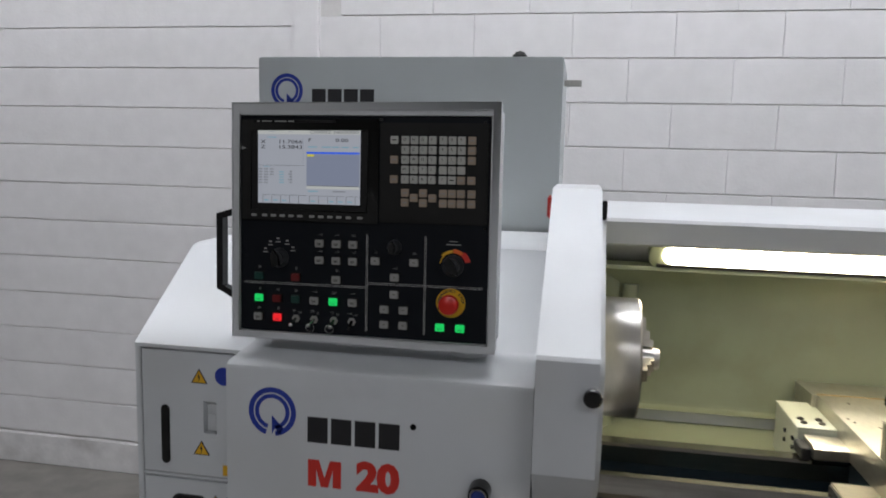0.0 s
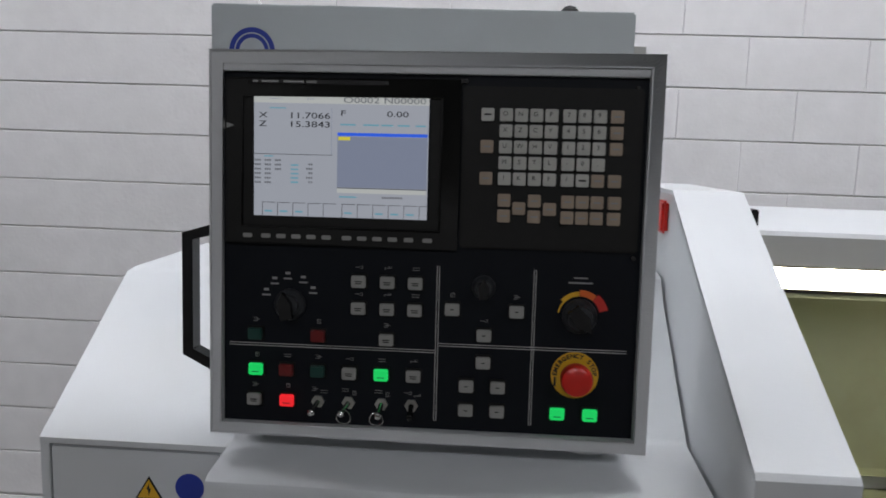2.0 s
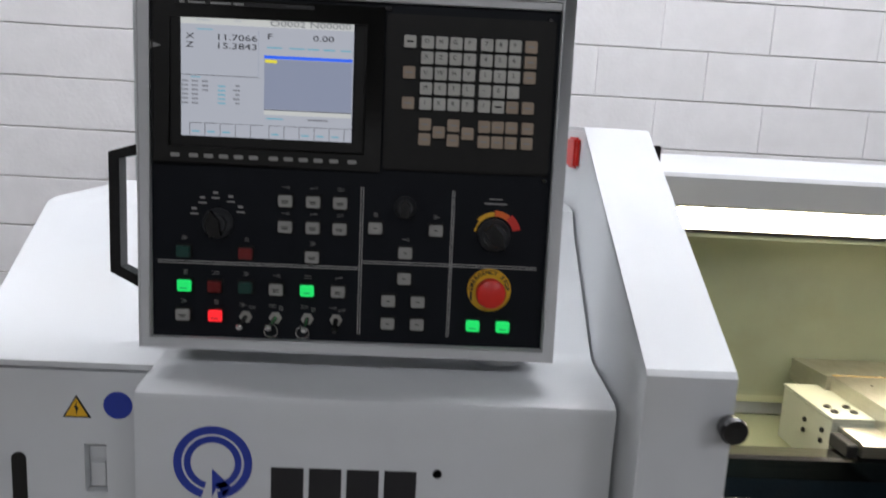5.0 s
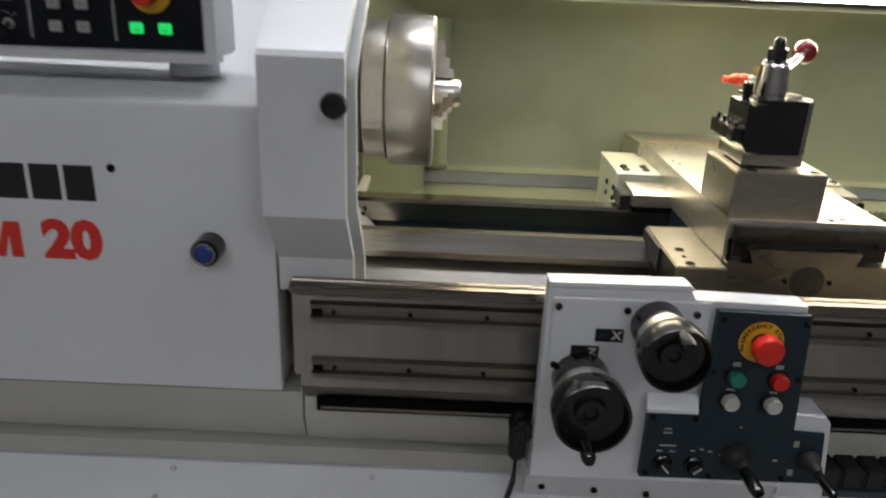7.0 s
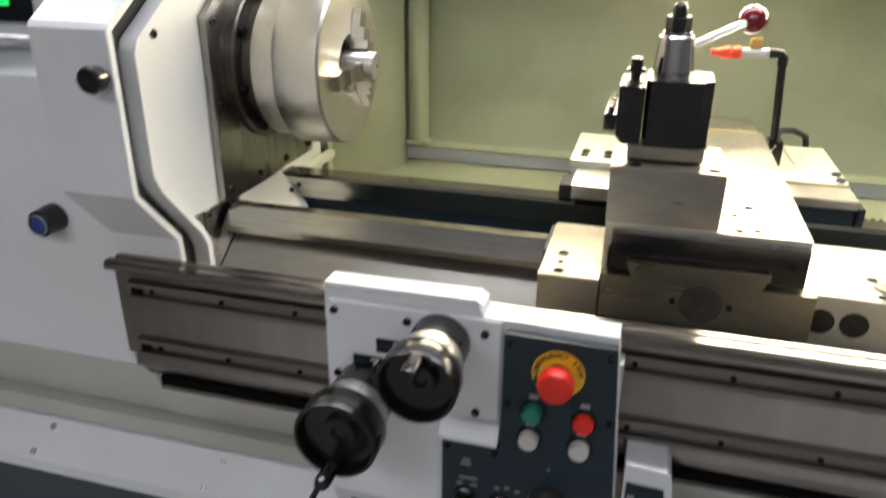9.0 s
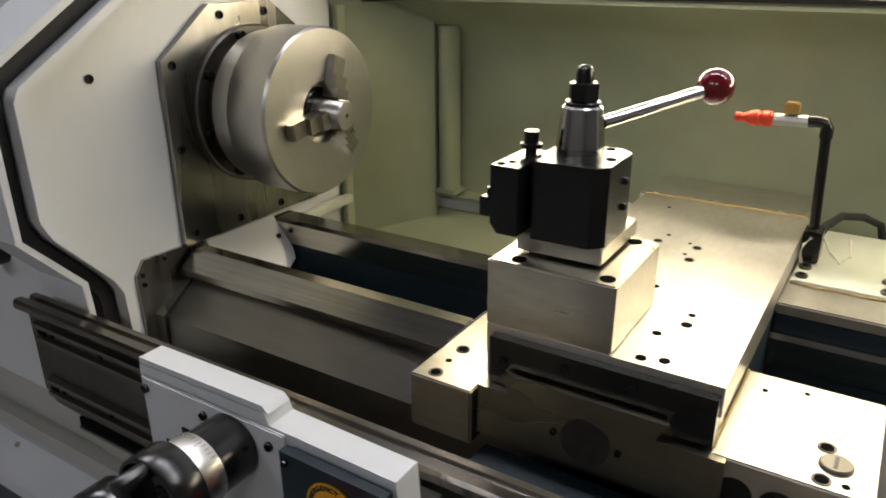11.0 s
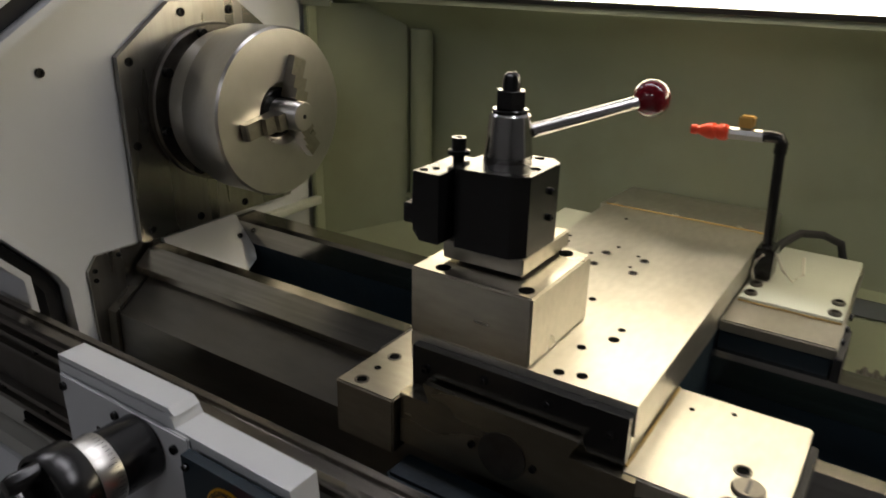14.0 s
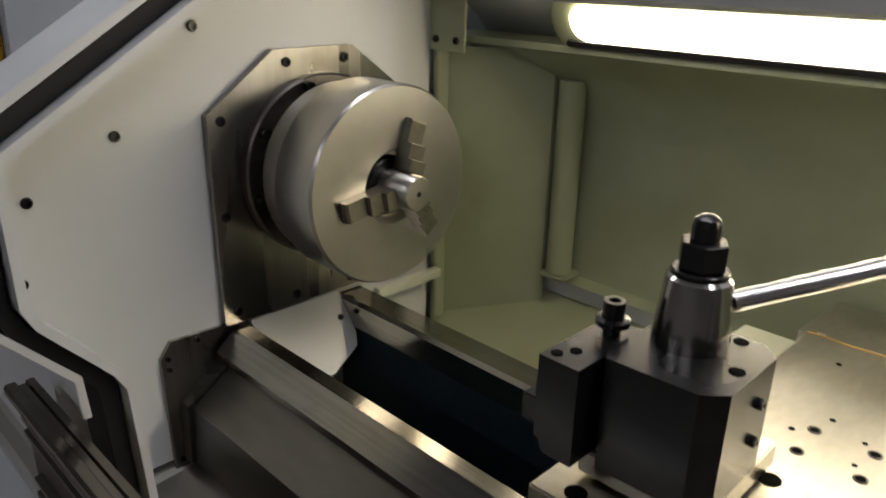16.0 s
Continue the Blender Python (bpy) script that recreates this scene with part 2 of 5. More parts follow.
def holed_panel(outer, inner, y0, y1):
    """An upright panel with a rectangular opening; outer and inner as x0, x1, z0, z1."""
    bm = bmesh.new()
    corners = lambda r, y: [bm.verts.new((x, y, z)) for x, z in ((r[0], r[2]), (r[1], r[2]), (r[1], r[3]), (r[0], r[3]))]
    of, inf, ob, inb = corners(outer, y0), corners(inner, y0), corners(outer, y1), corners(inner, y1)
    for k in range(4):
        for a, b in ((of, inf), (ob, inb), (of, ob), (inf, inb)):
            bm.faces.new((a[k - 1], a[k], b[k], b[k - 1]))
    return bm


def revolve(profile, origin, axis, n=32, bm=None):
    """A profile of (radius, distance along the axis) turned round it."""
    bm = bm or bmesh.new()
    turn = Vector((0, 0, 1)).rotation_difference(Vector(axis).normalized()).to_matrix()
    o = Vector(origin)
    rings = []
    for r, h in profile:
        if r < 1e-6:
            rings.append([bm.verts.new(o + turn @ Vector((0, 0, h)))])
        else:
            rings.append([bm.verts.new(o + turn @ Vector((r * math.cos(2 * math.pi * k / n), r * math.sin(2 * math.pi * k / n), h))) for k in range(n)])
    for p, q in zip(rings, rings[1:]):
        for k in range(n):
            j = (k + 1) % n
            if len(p) == 1 and len(q) > 1:
                bm.faces.new((p[0], q[k], q[j]))
            elif len(q) == 1 and len(p) > 1:
                bm.faces.new((p[k], p[j], q[0]))
            elif len(p) > 1:
                bm.faces.new((p[k], p[j], q[j], q[k]))
    for ring in (rings[0], rings[-1]):
        if len(ring) > 1:
            bm.faces.new(ring)
    return bm


def cyl(origin, axis, r, h, n=24, bm=None, edge=0.0):
    e = min(edge, r * 0.4, h * 0.4)
    prof = [(r, 0), (r, h)] if not e else [(r - e, 0), (r, e), (r, h - e), (r - e, h)]
    return revolve(prof, origin, axis, n, bm)


def pipe(points, r, n=10, bm=None):
    """A round tube through points."""
    bm = bm or bmesh.new()
    pts = [Vector(p) for p in points]
    rings = []
    for k, p in enumerate(pts):
        d = (pts[min(k + 1, len(pts) - 1)] - pts[max(k - 1, 0)]).normalized()
        turn = Vector((0, 0, 1)).rotation_difference(d).to_matrix()
        rings.append([bm.verts.new(p + turn @ Vector((r * math.cos(2 * math.pi * j / n), r * math.sin(2 * math.pi * j / n), 0))) for j in range(n)])
    for p, q in zip(rings, rings[1:]):
        best = min(range(n), key=lambda s: (p[0].co - q[s].co).length)
        for k in range(n):
            bm.faces.new((p[k], p[(k + 1) % n], q[(k + 1 + best) % n], q[(k + best) % n]))
    bm.faces.new(rings[0])
    bm.faces.new(rings[-1])
    return bm


def band(path, width, thick, axis_from, axis_to):
    """A strip of sheet that follows a path in y,z, thick across it, from one x to another."""
    n = len(path)
    inner = []
    for k in range(n):
        a, b = Vector(path[max(k - 1, 0)]), Vector(path[min(k + 1, n - 1)])
        d = (b - a).normalized()
        inner.append((path[k][0] - d.y * thick, path[k][1] + d.x * thick))
    return prism(list(path) + inner[::-1], "x", axis_from, axis_to)


def letters(name, text, size, m, material, parent, local=False, align="CENTER", bold=0.0):
    """Raised print with the built-in font, as a mesh; m turns the text's plane into place."""
    cu = bpy.data.curves.new(name, "FONT")
    cu.body, cu.size, cu.extrude, cu.offset, cu.resolution_u = text, size, 0.0004, bold, 3
    cu.align_x, cu.align_y = align, "CENTER"
    tmp = new("tmp", cu)
    me = bpy.data.meshes.new_from_object(tmp.evaluated_get(bpy.context.evaluated_depsgraph_get()))
    bpy.data.objects.remove(tmp)
    bpy.data.curves.remove(cu)
    me.transform(m)
    me.materials.clear()
    me.materials.append(M[material])
    ob = new(name, me)
    ob.parent = parent
    if not local:
        ob.matrix_parent_inverse = PLACE.get(parent, Matrix()).inverted()
    return ob


def screw(name, at, axis, r, parent, material="oxide", h=0.004, local=False):
    """A socket-head screw with its hexagonal socket."""
    bm = revolve([(r * 0.9, -0.002), (r, h * 0.5), (r * 0.85, h), (r * 0.5, h), (r * 0.45, h * 0.3), (0, h * 0.3)], at, axis, 12)
    return part(name, bm, material, parent, local=local)


FRONT = Matrix.Rotation(radians(90), 4, "X")


# ---------------------------------------------------------------- the hall
FLOOR = -0.06
setting("floor", box(-7, 7, -5, 3.7, -0.26, FLOOR), "concrete", "worn grey concrete workshop floor", "floor")
setting("ceiling", box(-7, 7, -5, 3.7, 4.6, 4.8), "plaster", "grey workshop ceiling", "ceiling")
setting("wall_west", box(-7.2, -7, -5, 3.7, FLOOR, 4.6), "plaster", "plain grey plastered wall", "wall")
setting("wall_east", box(7, 7.2, -5, 3.7, FLOOR, 4.6), "plaster", "plain grey plastered wall", "wall")
setting("wall_south", box(-7, 7, -5.2, -5, FLOOR, 4.6), "plaster", "plain grey plastered wall", "wall")
wall_north = setting("wall_north", box(-7, 7, 3.506, 3.7, FLOOR, 4.6), "joint", "white-painted concrete block wall with stained joints", "wall")
setting("pilaster", box(-1.39, -1.27, 3.470, 3.505, 0.111, 4.55), "block", "smooth white-painted wall pilaster", "pilaster", 0.004)
setting("wall_plinth", box(-6.9, 6.9, 3.484, 3.505, FLOOR, 0.105), "scuffed", "scuffed white-painted concrete plinth along the wall", "plinth", 0.005)


# ceiling lights stay out of view; added overhead to light the hall
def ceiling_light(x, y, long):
    t = thing("ceiling_light", (x, y, 4.5), "unseen long white fluorescent ceiling light, added to light the hall", "ceiling light", "ceiling lights")
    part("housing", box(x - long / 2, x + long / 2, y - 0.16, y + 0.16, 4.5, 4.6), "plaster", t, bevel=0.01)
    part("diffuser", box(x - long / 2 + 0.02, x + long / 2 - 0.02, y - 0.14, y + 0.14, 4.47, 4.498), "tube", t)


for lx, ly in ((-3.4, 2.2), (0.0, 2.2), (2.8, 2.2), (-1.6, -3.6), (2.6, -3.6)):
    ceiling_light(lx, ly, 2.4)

# ---------------------------------------------------------------- the lathe's body
FY = 1.446
lathe = thing("lathe", (0.3, 1.75, 0), "light grey and cream enamelled metal-cutting lathe", "lathe")
cover_profile = [(FY, 0.793), (FY, 1.212), (1.449, 1.219), (1.457, 1.224), (1.586, 1.237), (1.596, 1.244), (1.765, 1.390), (1.790, 1.424), (1.82, 1.43), (2.14, 1.43), (2.14, 0.30), (1.62, 0.30), (1.62, 0.793)]
head = part("headstock_cover", prism(cover_profile, "x", -0.706, -0.118), "white", lathe, "smooth light grey enamelled headstock cover", 0.006, 3)
part("lower_cover", prism([(1.470, 0.698), (1.452, 0.745), (1.452, 0.787), (1.60, 0.787), (1.60, 0.698)], "x", -0.72, -0.0885), "skirt", lathe, "", 0.003)
part("lower_cover", prism([(1.466, 0.698), (1.447, 0.745), (1.449, 0.770), (1.458, 0.787), (1.60, 0.787), (1.60, 0.698)], "x", -0.0845, 1.9), "skirt", lathe, "", 0.003)
part("tray_edge", prism([(1.448, 0.663), (1.448, 0.692), (1.62, 0.692), (1.62, 0.663)], "x", -0.95, 1.95), "skirt", lathe, "stone grey sheet steel tray edge", 0.002)
part("skirt_panel", prism([(1.395, 0.592), (1.395, 0.613), (1.442, 0.661), (1.62, 0.661), (1.62, 0.592)], "x", -0.93, 1.95), "white", lathe, "pale grey folded sheet skirt", 0.003)
part("pedestal", box(-0.90, 1.9, 1.44, 2.15, FLOOR, 0.5915), "base", lathe, "dark blue enamelled machine pedestal", 0.01)
for sx in (-0.60, -0.29, 0.02, 0.42, 0.80):
    screw("screw", (sx, 1.433, 0.652), (0, -0.71, 0.71), 0.005, lathe, "zinc")
    screw("screw", (sx - 0.02, 1.403, 0.621), (0, -0.71, 0.71), 0.005, lathe, "zinc")
knob = part("coolant_knob", revolve([(0.0205, 0), (0.0205, 0.012), (0.019, 0.032), (0.0165, 0.034), (0.0165, 0.028), (0, 0.028)], (-0.208, FY + 0.001, 1.022), (0, -1, 0), 32), "black", lathe, "round black knob with a blue centre")
part("cap", revolve([(0.0128, 0), (0.0128, 0.006), (0.010, 0.008), (0, 0.008)], (-0.208, FY - 0.028, 1.022), (0, -1, 0), 28), "blue", knob, "glossy blue cap")
part("ring", revolve([(0.0155, 0), (0.0155, 0.003), (0.0138, 0.003), (0.0138, 0)], (-0.208, FY - 0.0325, 1.022), (0, -1, 0), 28), "zinc", knob)


def emblem(cx, cz, r, y, parent):
    """Two broken rings with a small arrow foot, blue."""
    bm = bmesh.new()
    for r0, r1 in ((0.56 * r, 0.73 * r), (0.79 * r, r)):
        n, a0, a1 = 44, -100.0, 235.0
        ring = []
        for k in range(n + 1):
            a = radians(a0 + (a1 - a0) * k / n + 18)
            ring.append([bm.verts.new((cx + q * math.cos(a), yy, cz + q * math.sin(a))) for q in (r0, r1) for yy in (y, y - 0.0006)])
        for p, q in zip(ring, ring[1:]):
            for i, j in ((0, 1), (1, 3), (3, 2), (2, 0)):
                bm.faces.new((p[i], p[j], q[j], q[i]))
        bm.faces.new(ring[0][:2] + ring[0][3:1:-1])
        bm.faces.new(ring[-1][:2] + ring[-1][3:1:-1])
    prism([(cx - 0.02 * r, cz - 0.15 * r), (cx + 0.48 * r, cz - 0.66 * r), (cx + 0.28 * r, cz - 0.92 * r), (cx + 0.12 * r, cz - 0.62 * r), (cx - 0.02 * r, cz - 0.95 * r)], "y", y, y - 0.0006, bm)
    return part("emblem", bm, "ink_blue", parent, "round blue ring emblem")


def name_bars(x0, x1, z0, z1, y, parent, count=4):
    """A brand name drawn as plain black blocks."""
    w = (x1 - x0) / count
    for k in range(count):
        part("name_block", box(x0 + k * w, x0 + (k + 0.86) * w, y - 0.0006, y, z0, z1), "ink_black", parent)


emblem(-0.612, 1.133, 0.048, FY - 0.0002, lathe)
name_bars(-0.541, -0.355, 1.080, 1.130, FY - 0.0002, lathe)
mx, mz, mh = -0.540, 0.993, 0.053
part("model_letter", prism([(mx, mz), (mx + 0.0165, mz), (mx + 0.0165, mz + 0.034), (mx + 0.026, mz), (mx + 0.040, mz), (mx + 0.0495, mz + 0.034), (mx + 0.0495, mz), (mx + 0.066, mz), (mx + 0.066, mz + mh), (mx + 0.044, mz + mh), (mx + 0.033, mz + 0.018), (mx + 0.022, mz + mh), (mx, mz + mh)], "y", FY - 0.0002, FY - 0.0009), "ink_red", lathe)
letters("model_number", "20", 0.0745, Matrix.Translation((-0.4025, FY - 0.0006, 1.0195)) @ FRONT @ Matrix.Diagonal((1.08, 1, 1, 1)), "ink_red", lathe, bold=0.0042)
part("trademark_dot", revolve([(0.006, 0), (0.006, 0.0006), (0.0045, 0.0006), (0.0045, 0)], (-0.336, FY - 0.0002, 1.128), (0, -1, 0), 16), "ink_black", lathe)

# rear electrical cabinet behind the headstock
rear = thing("rear_cabinet", (-0.54, 2.4, 0), "tall grey enamelled rear electrical cabinet behind the headstock", "cabinet")
part("body", box(-0.963, -0.113, 2.161, 2.55, FLOOR, 1.89), "cab", rear, bevel=0.004)
emblem(-0.878, 1.797, 0.047, 2.1608, rear)
name_bars(-0.804, -0.618, 1.752, 1.802, 2.1608, rear)
part("beacon_dome", revolve([(0.022, 0), (0.02, 0.012), (0.012, 0.022), (0, 0.026)], (-0.235, 2.24, 1.89), (0, 0, 1), 20), "bezel", rear, "small dark grey dome on the cabinet's top")
part("key_latch", box(-0.113, -0.066, 2.28, 2.30, 1.826, 1.842), "zinc", rear, "small bright latch")

# left-hand electrical cabinet with the sloping top
ecab = thing("electrical_cabinet", (-0.84, 1.85, FLOOR), "light grey electrical cabinet with a sloping top and warning labels", "cabinet")
EY = 1.555
part("body", prism([(EY + 0.026, 0.30), (EY + 0.026, 1.207), (EY, 1.208), (EY, 1.216), (EY + 0.006, 1.221), (1.805, 1.398), (1.835, 1.402), (2.15, 1.402), (2.15, 0.30)], "x", -0.971, -0.7085), "white", ecab, "", 0.002)
part("plinth", box(-0.955, -0.912, EY + 0.02, 2.14, FLOOR, 0.298), "base", ecab)
part("frame_post", box(-0.971, -0.9585, EY + 0.0005, EY + 0.0255, 0.30, 1.2075), "white", ecab, "", 0.001)
part("frame_rail", box(-0.9582, -0.7085, EY + 0.0015, EY + 0.0255, 0.9255, 0.9315), "white", ecab, "", 0.001)
# black sheet behind the doors, painted for the shade in their gaps
part("door_gap", box(-0.958, -0.709, EY + 0.0245, EY + 0.0257, 0.31, 1.206), "recess_shade", ecab)


def rounded(cx, cz, w, h, r):
    """The outline of an upright rounded rectangle."""
    pts = []
    for sx, sz, a0 in ((1, 1, 0), (-1, 1, 90), (-1, -1, 180), (1, -1, 270)):
        for k in range(7):
            a = radians(a0 + 15 * k)
            pts.append((cx + sx * (w / 2 - r) + r * math.cos(a), cz + sz * (h / 2 - r) + r * math.sin(a)))
    return pts


def cabinet_door(z0, z1, lx, signs, disc_z):
    """A cabinet door with its latch cup at lx, warning signs and a round blue sign."""
    hx0, hx1, hz0, hz1 = lx - 0.015, lx + 0.015, z1 - 0.175, z1 - 0.104
    d = part("door", holed_panel((-0.9545, -0.712, z0, z1), (hx0, hx1, hz0, hz1), EY, EY + 0.018), "white", ecab, smooth=False)
    part("latch_recess", prism([(EY + 0.0175, hz0), (EY + 0.0195, hz0), (EY + 0.0195, hz1), (EY + 0.006, hz1), (EY + 0.006, hz1 - 0.004), (EY + 0.0175, hz1 - 0.012)], "x", hx0, hx1), "grey", d, "recessed grey latch cup")
    part("latch_tongue", box(hx0 + 0.005, hx1 - 0.005, EY + 0.0085, EY + 0.012, hz0 + 0.004, hz0 + 0.040), "grey", d, "", 0.001)
    for tx, tz in signs:
        tri = part("warning_label", prism([(tx - 0.019, tz - 0.014), (tx + 0.019, tz - 0.014), (tx, tz + 0.018)], "y", EY - 0.0002, EY - 0.0010), "ink_black", d)
        part("label_field", prism([(tx - 0.0152, tz - 0.012), (tx + 0.0152, tz - 0.012), (tx, tz + 0.014)], "y", EY - 0.0012, EY - 0.0016), "yellow", tri, "yellow triangular warning sign")
        part("label_mark", prism([(tx - 0.001, tz - 0.001), (tx - 0.003, tz + 0.001), (tx + 0.001, tz + 0.009), (tx + 0.0005, tz + 0.002), (tx + 0.003, tz + 0.001), (tx, tz - 0.009)], "y", EY - 0.0018, EY - 0.0022), "ink_black", tri)
    part("label_disc", revolve([(0.0195, 0), (0.0195, 0.0006), (0, 0.0006)], (lx + 0.032, EY - 0.0002, disc_z), (0, -1, 0), 28), "ink_blue", d, "round blue sign")
    return d


upper = cabinet_door(0.935, 1.204, -0.800, ((-0.823, 1.152), (-0.820, 0.995)), 1.157)
part("grip_slot", prism(rounded(-0.903, 1.020, 0.020, 0.130, 0.0098), "y", EY - 0.0002, EY - 0.0012), "black", upper, "long black slotted grip")
lower = cabinet_door(0.55, 0.922, -0.784, ((-0.790, 0.876), (-0.790, 0.735)), 0.875)
sight = part("sight_window", prism(rounded(-0.850, 0.820, 0.082, 0.138, 0.018), "y", EY - 0.0002, EY - 0.0020), "rubber", lower, "dark rounded sight window")
part("window_pane", prism(rounded(-0.850, 0.820, 0.070, 0.126, 0.013), "y", EY - 0.0022, EY - 0.0028), "black", sight)
part("label_square", box(-0.772, -0.748, EY - 0.0008, EY - 0.0002, 0.940, 0.963), "yellow", upper)

# ---------------------------------------------------------------- chuck hood and inner guard
hood = thing("chuck_hood", (-0.06, 1.6, 0.965), "light grey sheet steel sliding chuck hood with a black pull", "machine guard")
HP = [(2.08, 1.562), (1.780, 1.562), (1.372, 1.301), (1.367, 1.294), (1.367, 1.096), (1.440, 1.012), (1.442, 0.962)]
part("shell", band(HP, 0, 0.006, -0.113, -0.009), "white", hood, "", 0.0012, 1, smooth=False)
part("edge_lip", band([(y + 0.001, z - 0.001) for y, z in HP], 0, 0.009, -0.013, -0.008), "white", hood, smooth=False)
part("side_panel", prism([(2.08, 1.555), (1.785, 1.556), (1.768, 1.551), (1.38, 1.302), (1.373, 1.288), (1.373, 1.098), (1.446, 1.012), (1.448, 0.962), (2.08, 0.962)], "x", -0.113, -0.109), "white", hood)
pull = part("pull_knob", revolve([(0.007, -0.002), (0.007, 0.006), (0.014, 0.012), (0.016, 0.026), (0.014, 0.030), (0, 0.031)], (-0.018, 1.367, 1.243), (0, -1, 0), 24), "black", hood, "round black pull knob")
part("latch_cap", box(-0.0085, 0.003, 1.74, 1.77, 1.50, 1.54), "black", hood, "small black catch", 0.002)
part("switch_flag", box(-0.124, -0.1135, 1.79, 1.85, 1.495, 1.545), "red", hood, "red plastic switch cover", 0.004)

PX = -0.083
guard = thing("inner_guard", (PX, 1.7, 0.8), "cream enamelled inner guard panel beside the chuck", "machine guard")
IP = [(2.06, 1.524), (1.798, 1.524), (1.776, 1.517), (1.406, 1.280), (1.398, 1.264), (1.398, 1.116), (1.410, 1.090), (1.480, 1.008), (1.492, 0.985), (1.500, 0.80)]
part("panel", prism(IP + [(2.06, 0.80)], "x", PX - 0.006, PX), "white", guard)
part("lip", band(IP, 0, 0.005, PX, 0.001), "white", guard)
part("seal", band([(y - 0.0035, z - 0.001) for y, z in IP], 0, -0.020, -0.10, -0.020), "rubber", guard, "black rubber seal between the two guards")
part("lip_fold", band([(y + 0.0005, z) for y, z in IP], 0, 0.010, -0.004, 0.0015), "white", guard)
for sy, sz in ((1.55, 1.265), (1.66, 1.385), (1.79, 1.42), (1.90, 1.42), (1.445, 1.205), (1.425, 1.112)):
    screw("screw", (PX, sy, sz), (1, 0, 0), 0.007, guard, "oxide")

plate = thing("spindle_plate", (PX, 1.82, 0.98), "dull steel spindle nose plate with angled corners", "spindle plate")
PP = [(1.662, 0.982), (1.662, 1.276), (1.764, 1.352), (1.896, 1.352), (1.999, 1.276), (1.999, 0.982)]
part("plate", prism(PP, "x", PX, PX + 0.012), "plate", plate, "", 0.002)
for sy, sz in ((1.783, 1.335), (1.88, 1.335), (1.68, 1.268), (1.682, 1.0), (1.676, 1.14), (1.78, 0.997), (1.88, 0.997), (1.98, 1.0), (1.98, 1.268)):
    screw("screw", (PX + 0.012, sy, sz), (1, 0, 0), 0.007, plate)

CY, CZ = 1.835, 1.187
chuck = thing("chuck", (PX + 0.012, CY, CZ), "round turned steel lathe chuck holding a small work piece", "chuck")
AX0 = (PX + 0.012, CY, CZ)
part("flange", revolve([(0.131, 0.0), (0.131, 0.011), (0.128, 0.014), (0.100, 0.014)], AX0, (1, 0, 0), 64), "dull", chuck, "dark oiled steel spindle flange")
part("back_plate", revolve([(0.105, 0.013), (0.108, 0.015), (0.108, 0.046), (0.104, 0.050)], AX0, (1, 0, 0), 64), "dull", chuck)
part("body", revolve([(0.100, 0.030), (0.118, 0.037), (0.123, 0.040), (0.123, 0.076), (0.122, 0.077), (0.110, 0.0775), (0.110, 0.0810), (0.132, 0.0815), (0.133, 0.083), (0.133, 0.155), (0.130, 0.159), (0.060, 0.160), (0.050, 0.160), (0.048, 0.157), (0.048, 0.128), (0, 0.128)], AX0, (1, 0, 0), 96), "turned", chuck, "smooth turned steel drum")
part("collet", revolve([(0.040, 0.1285), (0.040, 0.148), (0.036, 0.152), (0.024, 0.152)], AX0, (1, 0, 0), 48), "oxide", chuck, "dark stepped steel collet")
part("work_piece", revolve([(0.0235, 0.150), (0.0235, 0.202), (0.021, 0.206), (0.004, 0.207), (0.003, 0.203), (0, 0.203)], AX0, (1, 0, 0), 40), "turned", chuck, "turned steel work piece with a centre hole")
# black plug painted for the shade in the centre hole
part("centre_hole", cyl((PX + 0.012 + 0.2032, CY, CZ), (1, 0, 0), 0.0035, 0.004, 14), "ink_black", chuck)
for k in range(3):
    turn = Matrix.Translation(AX0) @ Matrix.Rotation(radians(120 * k + 100), 4, "X")
    bm = prism([(0.1605, 0.0245), (0.192, 0.0245), (0.192, 0.040), (0.184, 0.041), (0.184, 0.060), (0.175, 0.061), (0.175, 0.088), (0.172, 0.091), (0.1605, 0.091)], "y", -0.013, 0.013)
    bm.transform(turn)
    part("jaw", bm, "riser", chuck, "stepped steel jaw", 0.0012)
for k in range(8):
    a = radians(45 * k + 14)
    bm = cyl((PX + 0.0252, CY + 0.119 * math.cos(a), CZ + 0.119 * math.sin(a)), (1, 0, 0), 0.0075, 0.012, 12, None, 0.001)
    part("flange_bolt", bm, "oxide", chuck)

# ---------------------------------------------------------------- bed
bed = thing("lathe_bed", (0.75, 1.75, 0.3), "dark blue cast lathe bed with hardened steel ways", "lathe bed")
WZ = 0.976
part("casting", prism([(1.662, 0.30), (1.662, WZ - 0.046), (1.694, WZ - 0.046), (1.694, 0.62), (1.862, 0.62), (1.862, WZ - 0.046), (1.90, WZ - 0.046), (1.90, 0.30)], "x", PX + 0.01, 1.9), "cast", bed)
part("front_way", prism([(1.656, WZ - 0.045), (1.643, WZ - 0.037), (1.643, WZ - 0.026), (1.673, WZ), (1.694, WZ), (1.700, WZ - 0.006), (1.700, WZ - 0.045)], "x", PX + 0.014, 1.9), "way", bed, "", 0.001)
part("rear_way", prism([(1.854, WZ - 0.044), (1.854, WZ - 0.006), (1.859, WZ), (1.898, WZ), (1.906, WZ - 0.012), (1.906, WZ - 0.044)], "x", PX + 0.014, 1.9), "way", bed, "", 0.001)
part("way_end_cap", prism([(1.570, 0.777), (1.567, 0.962), (1.583, 0.984), (1.700, 0.981), (1.700, 0.777)], "x", PX, PX + 0.006), "plate", bed, "", 0.001)
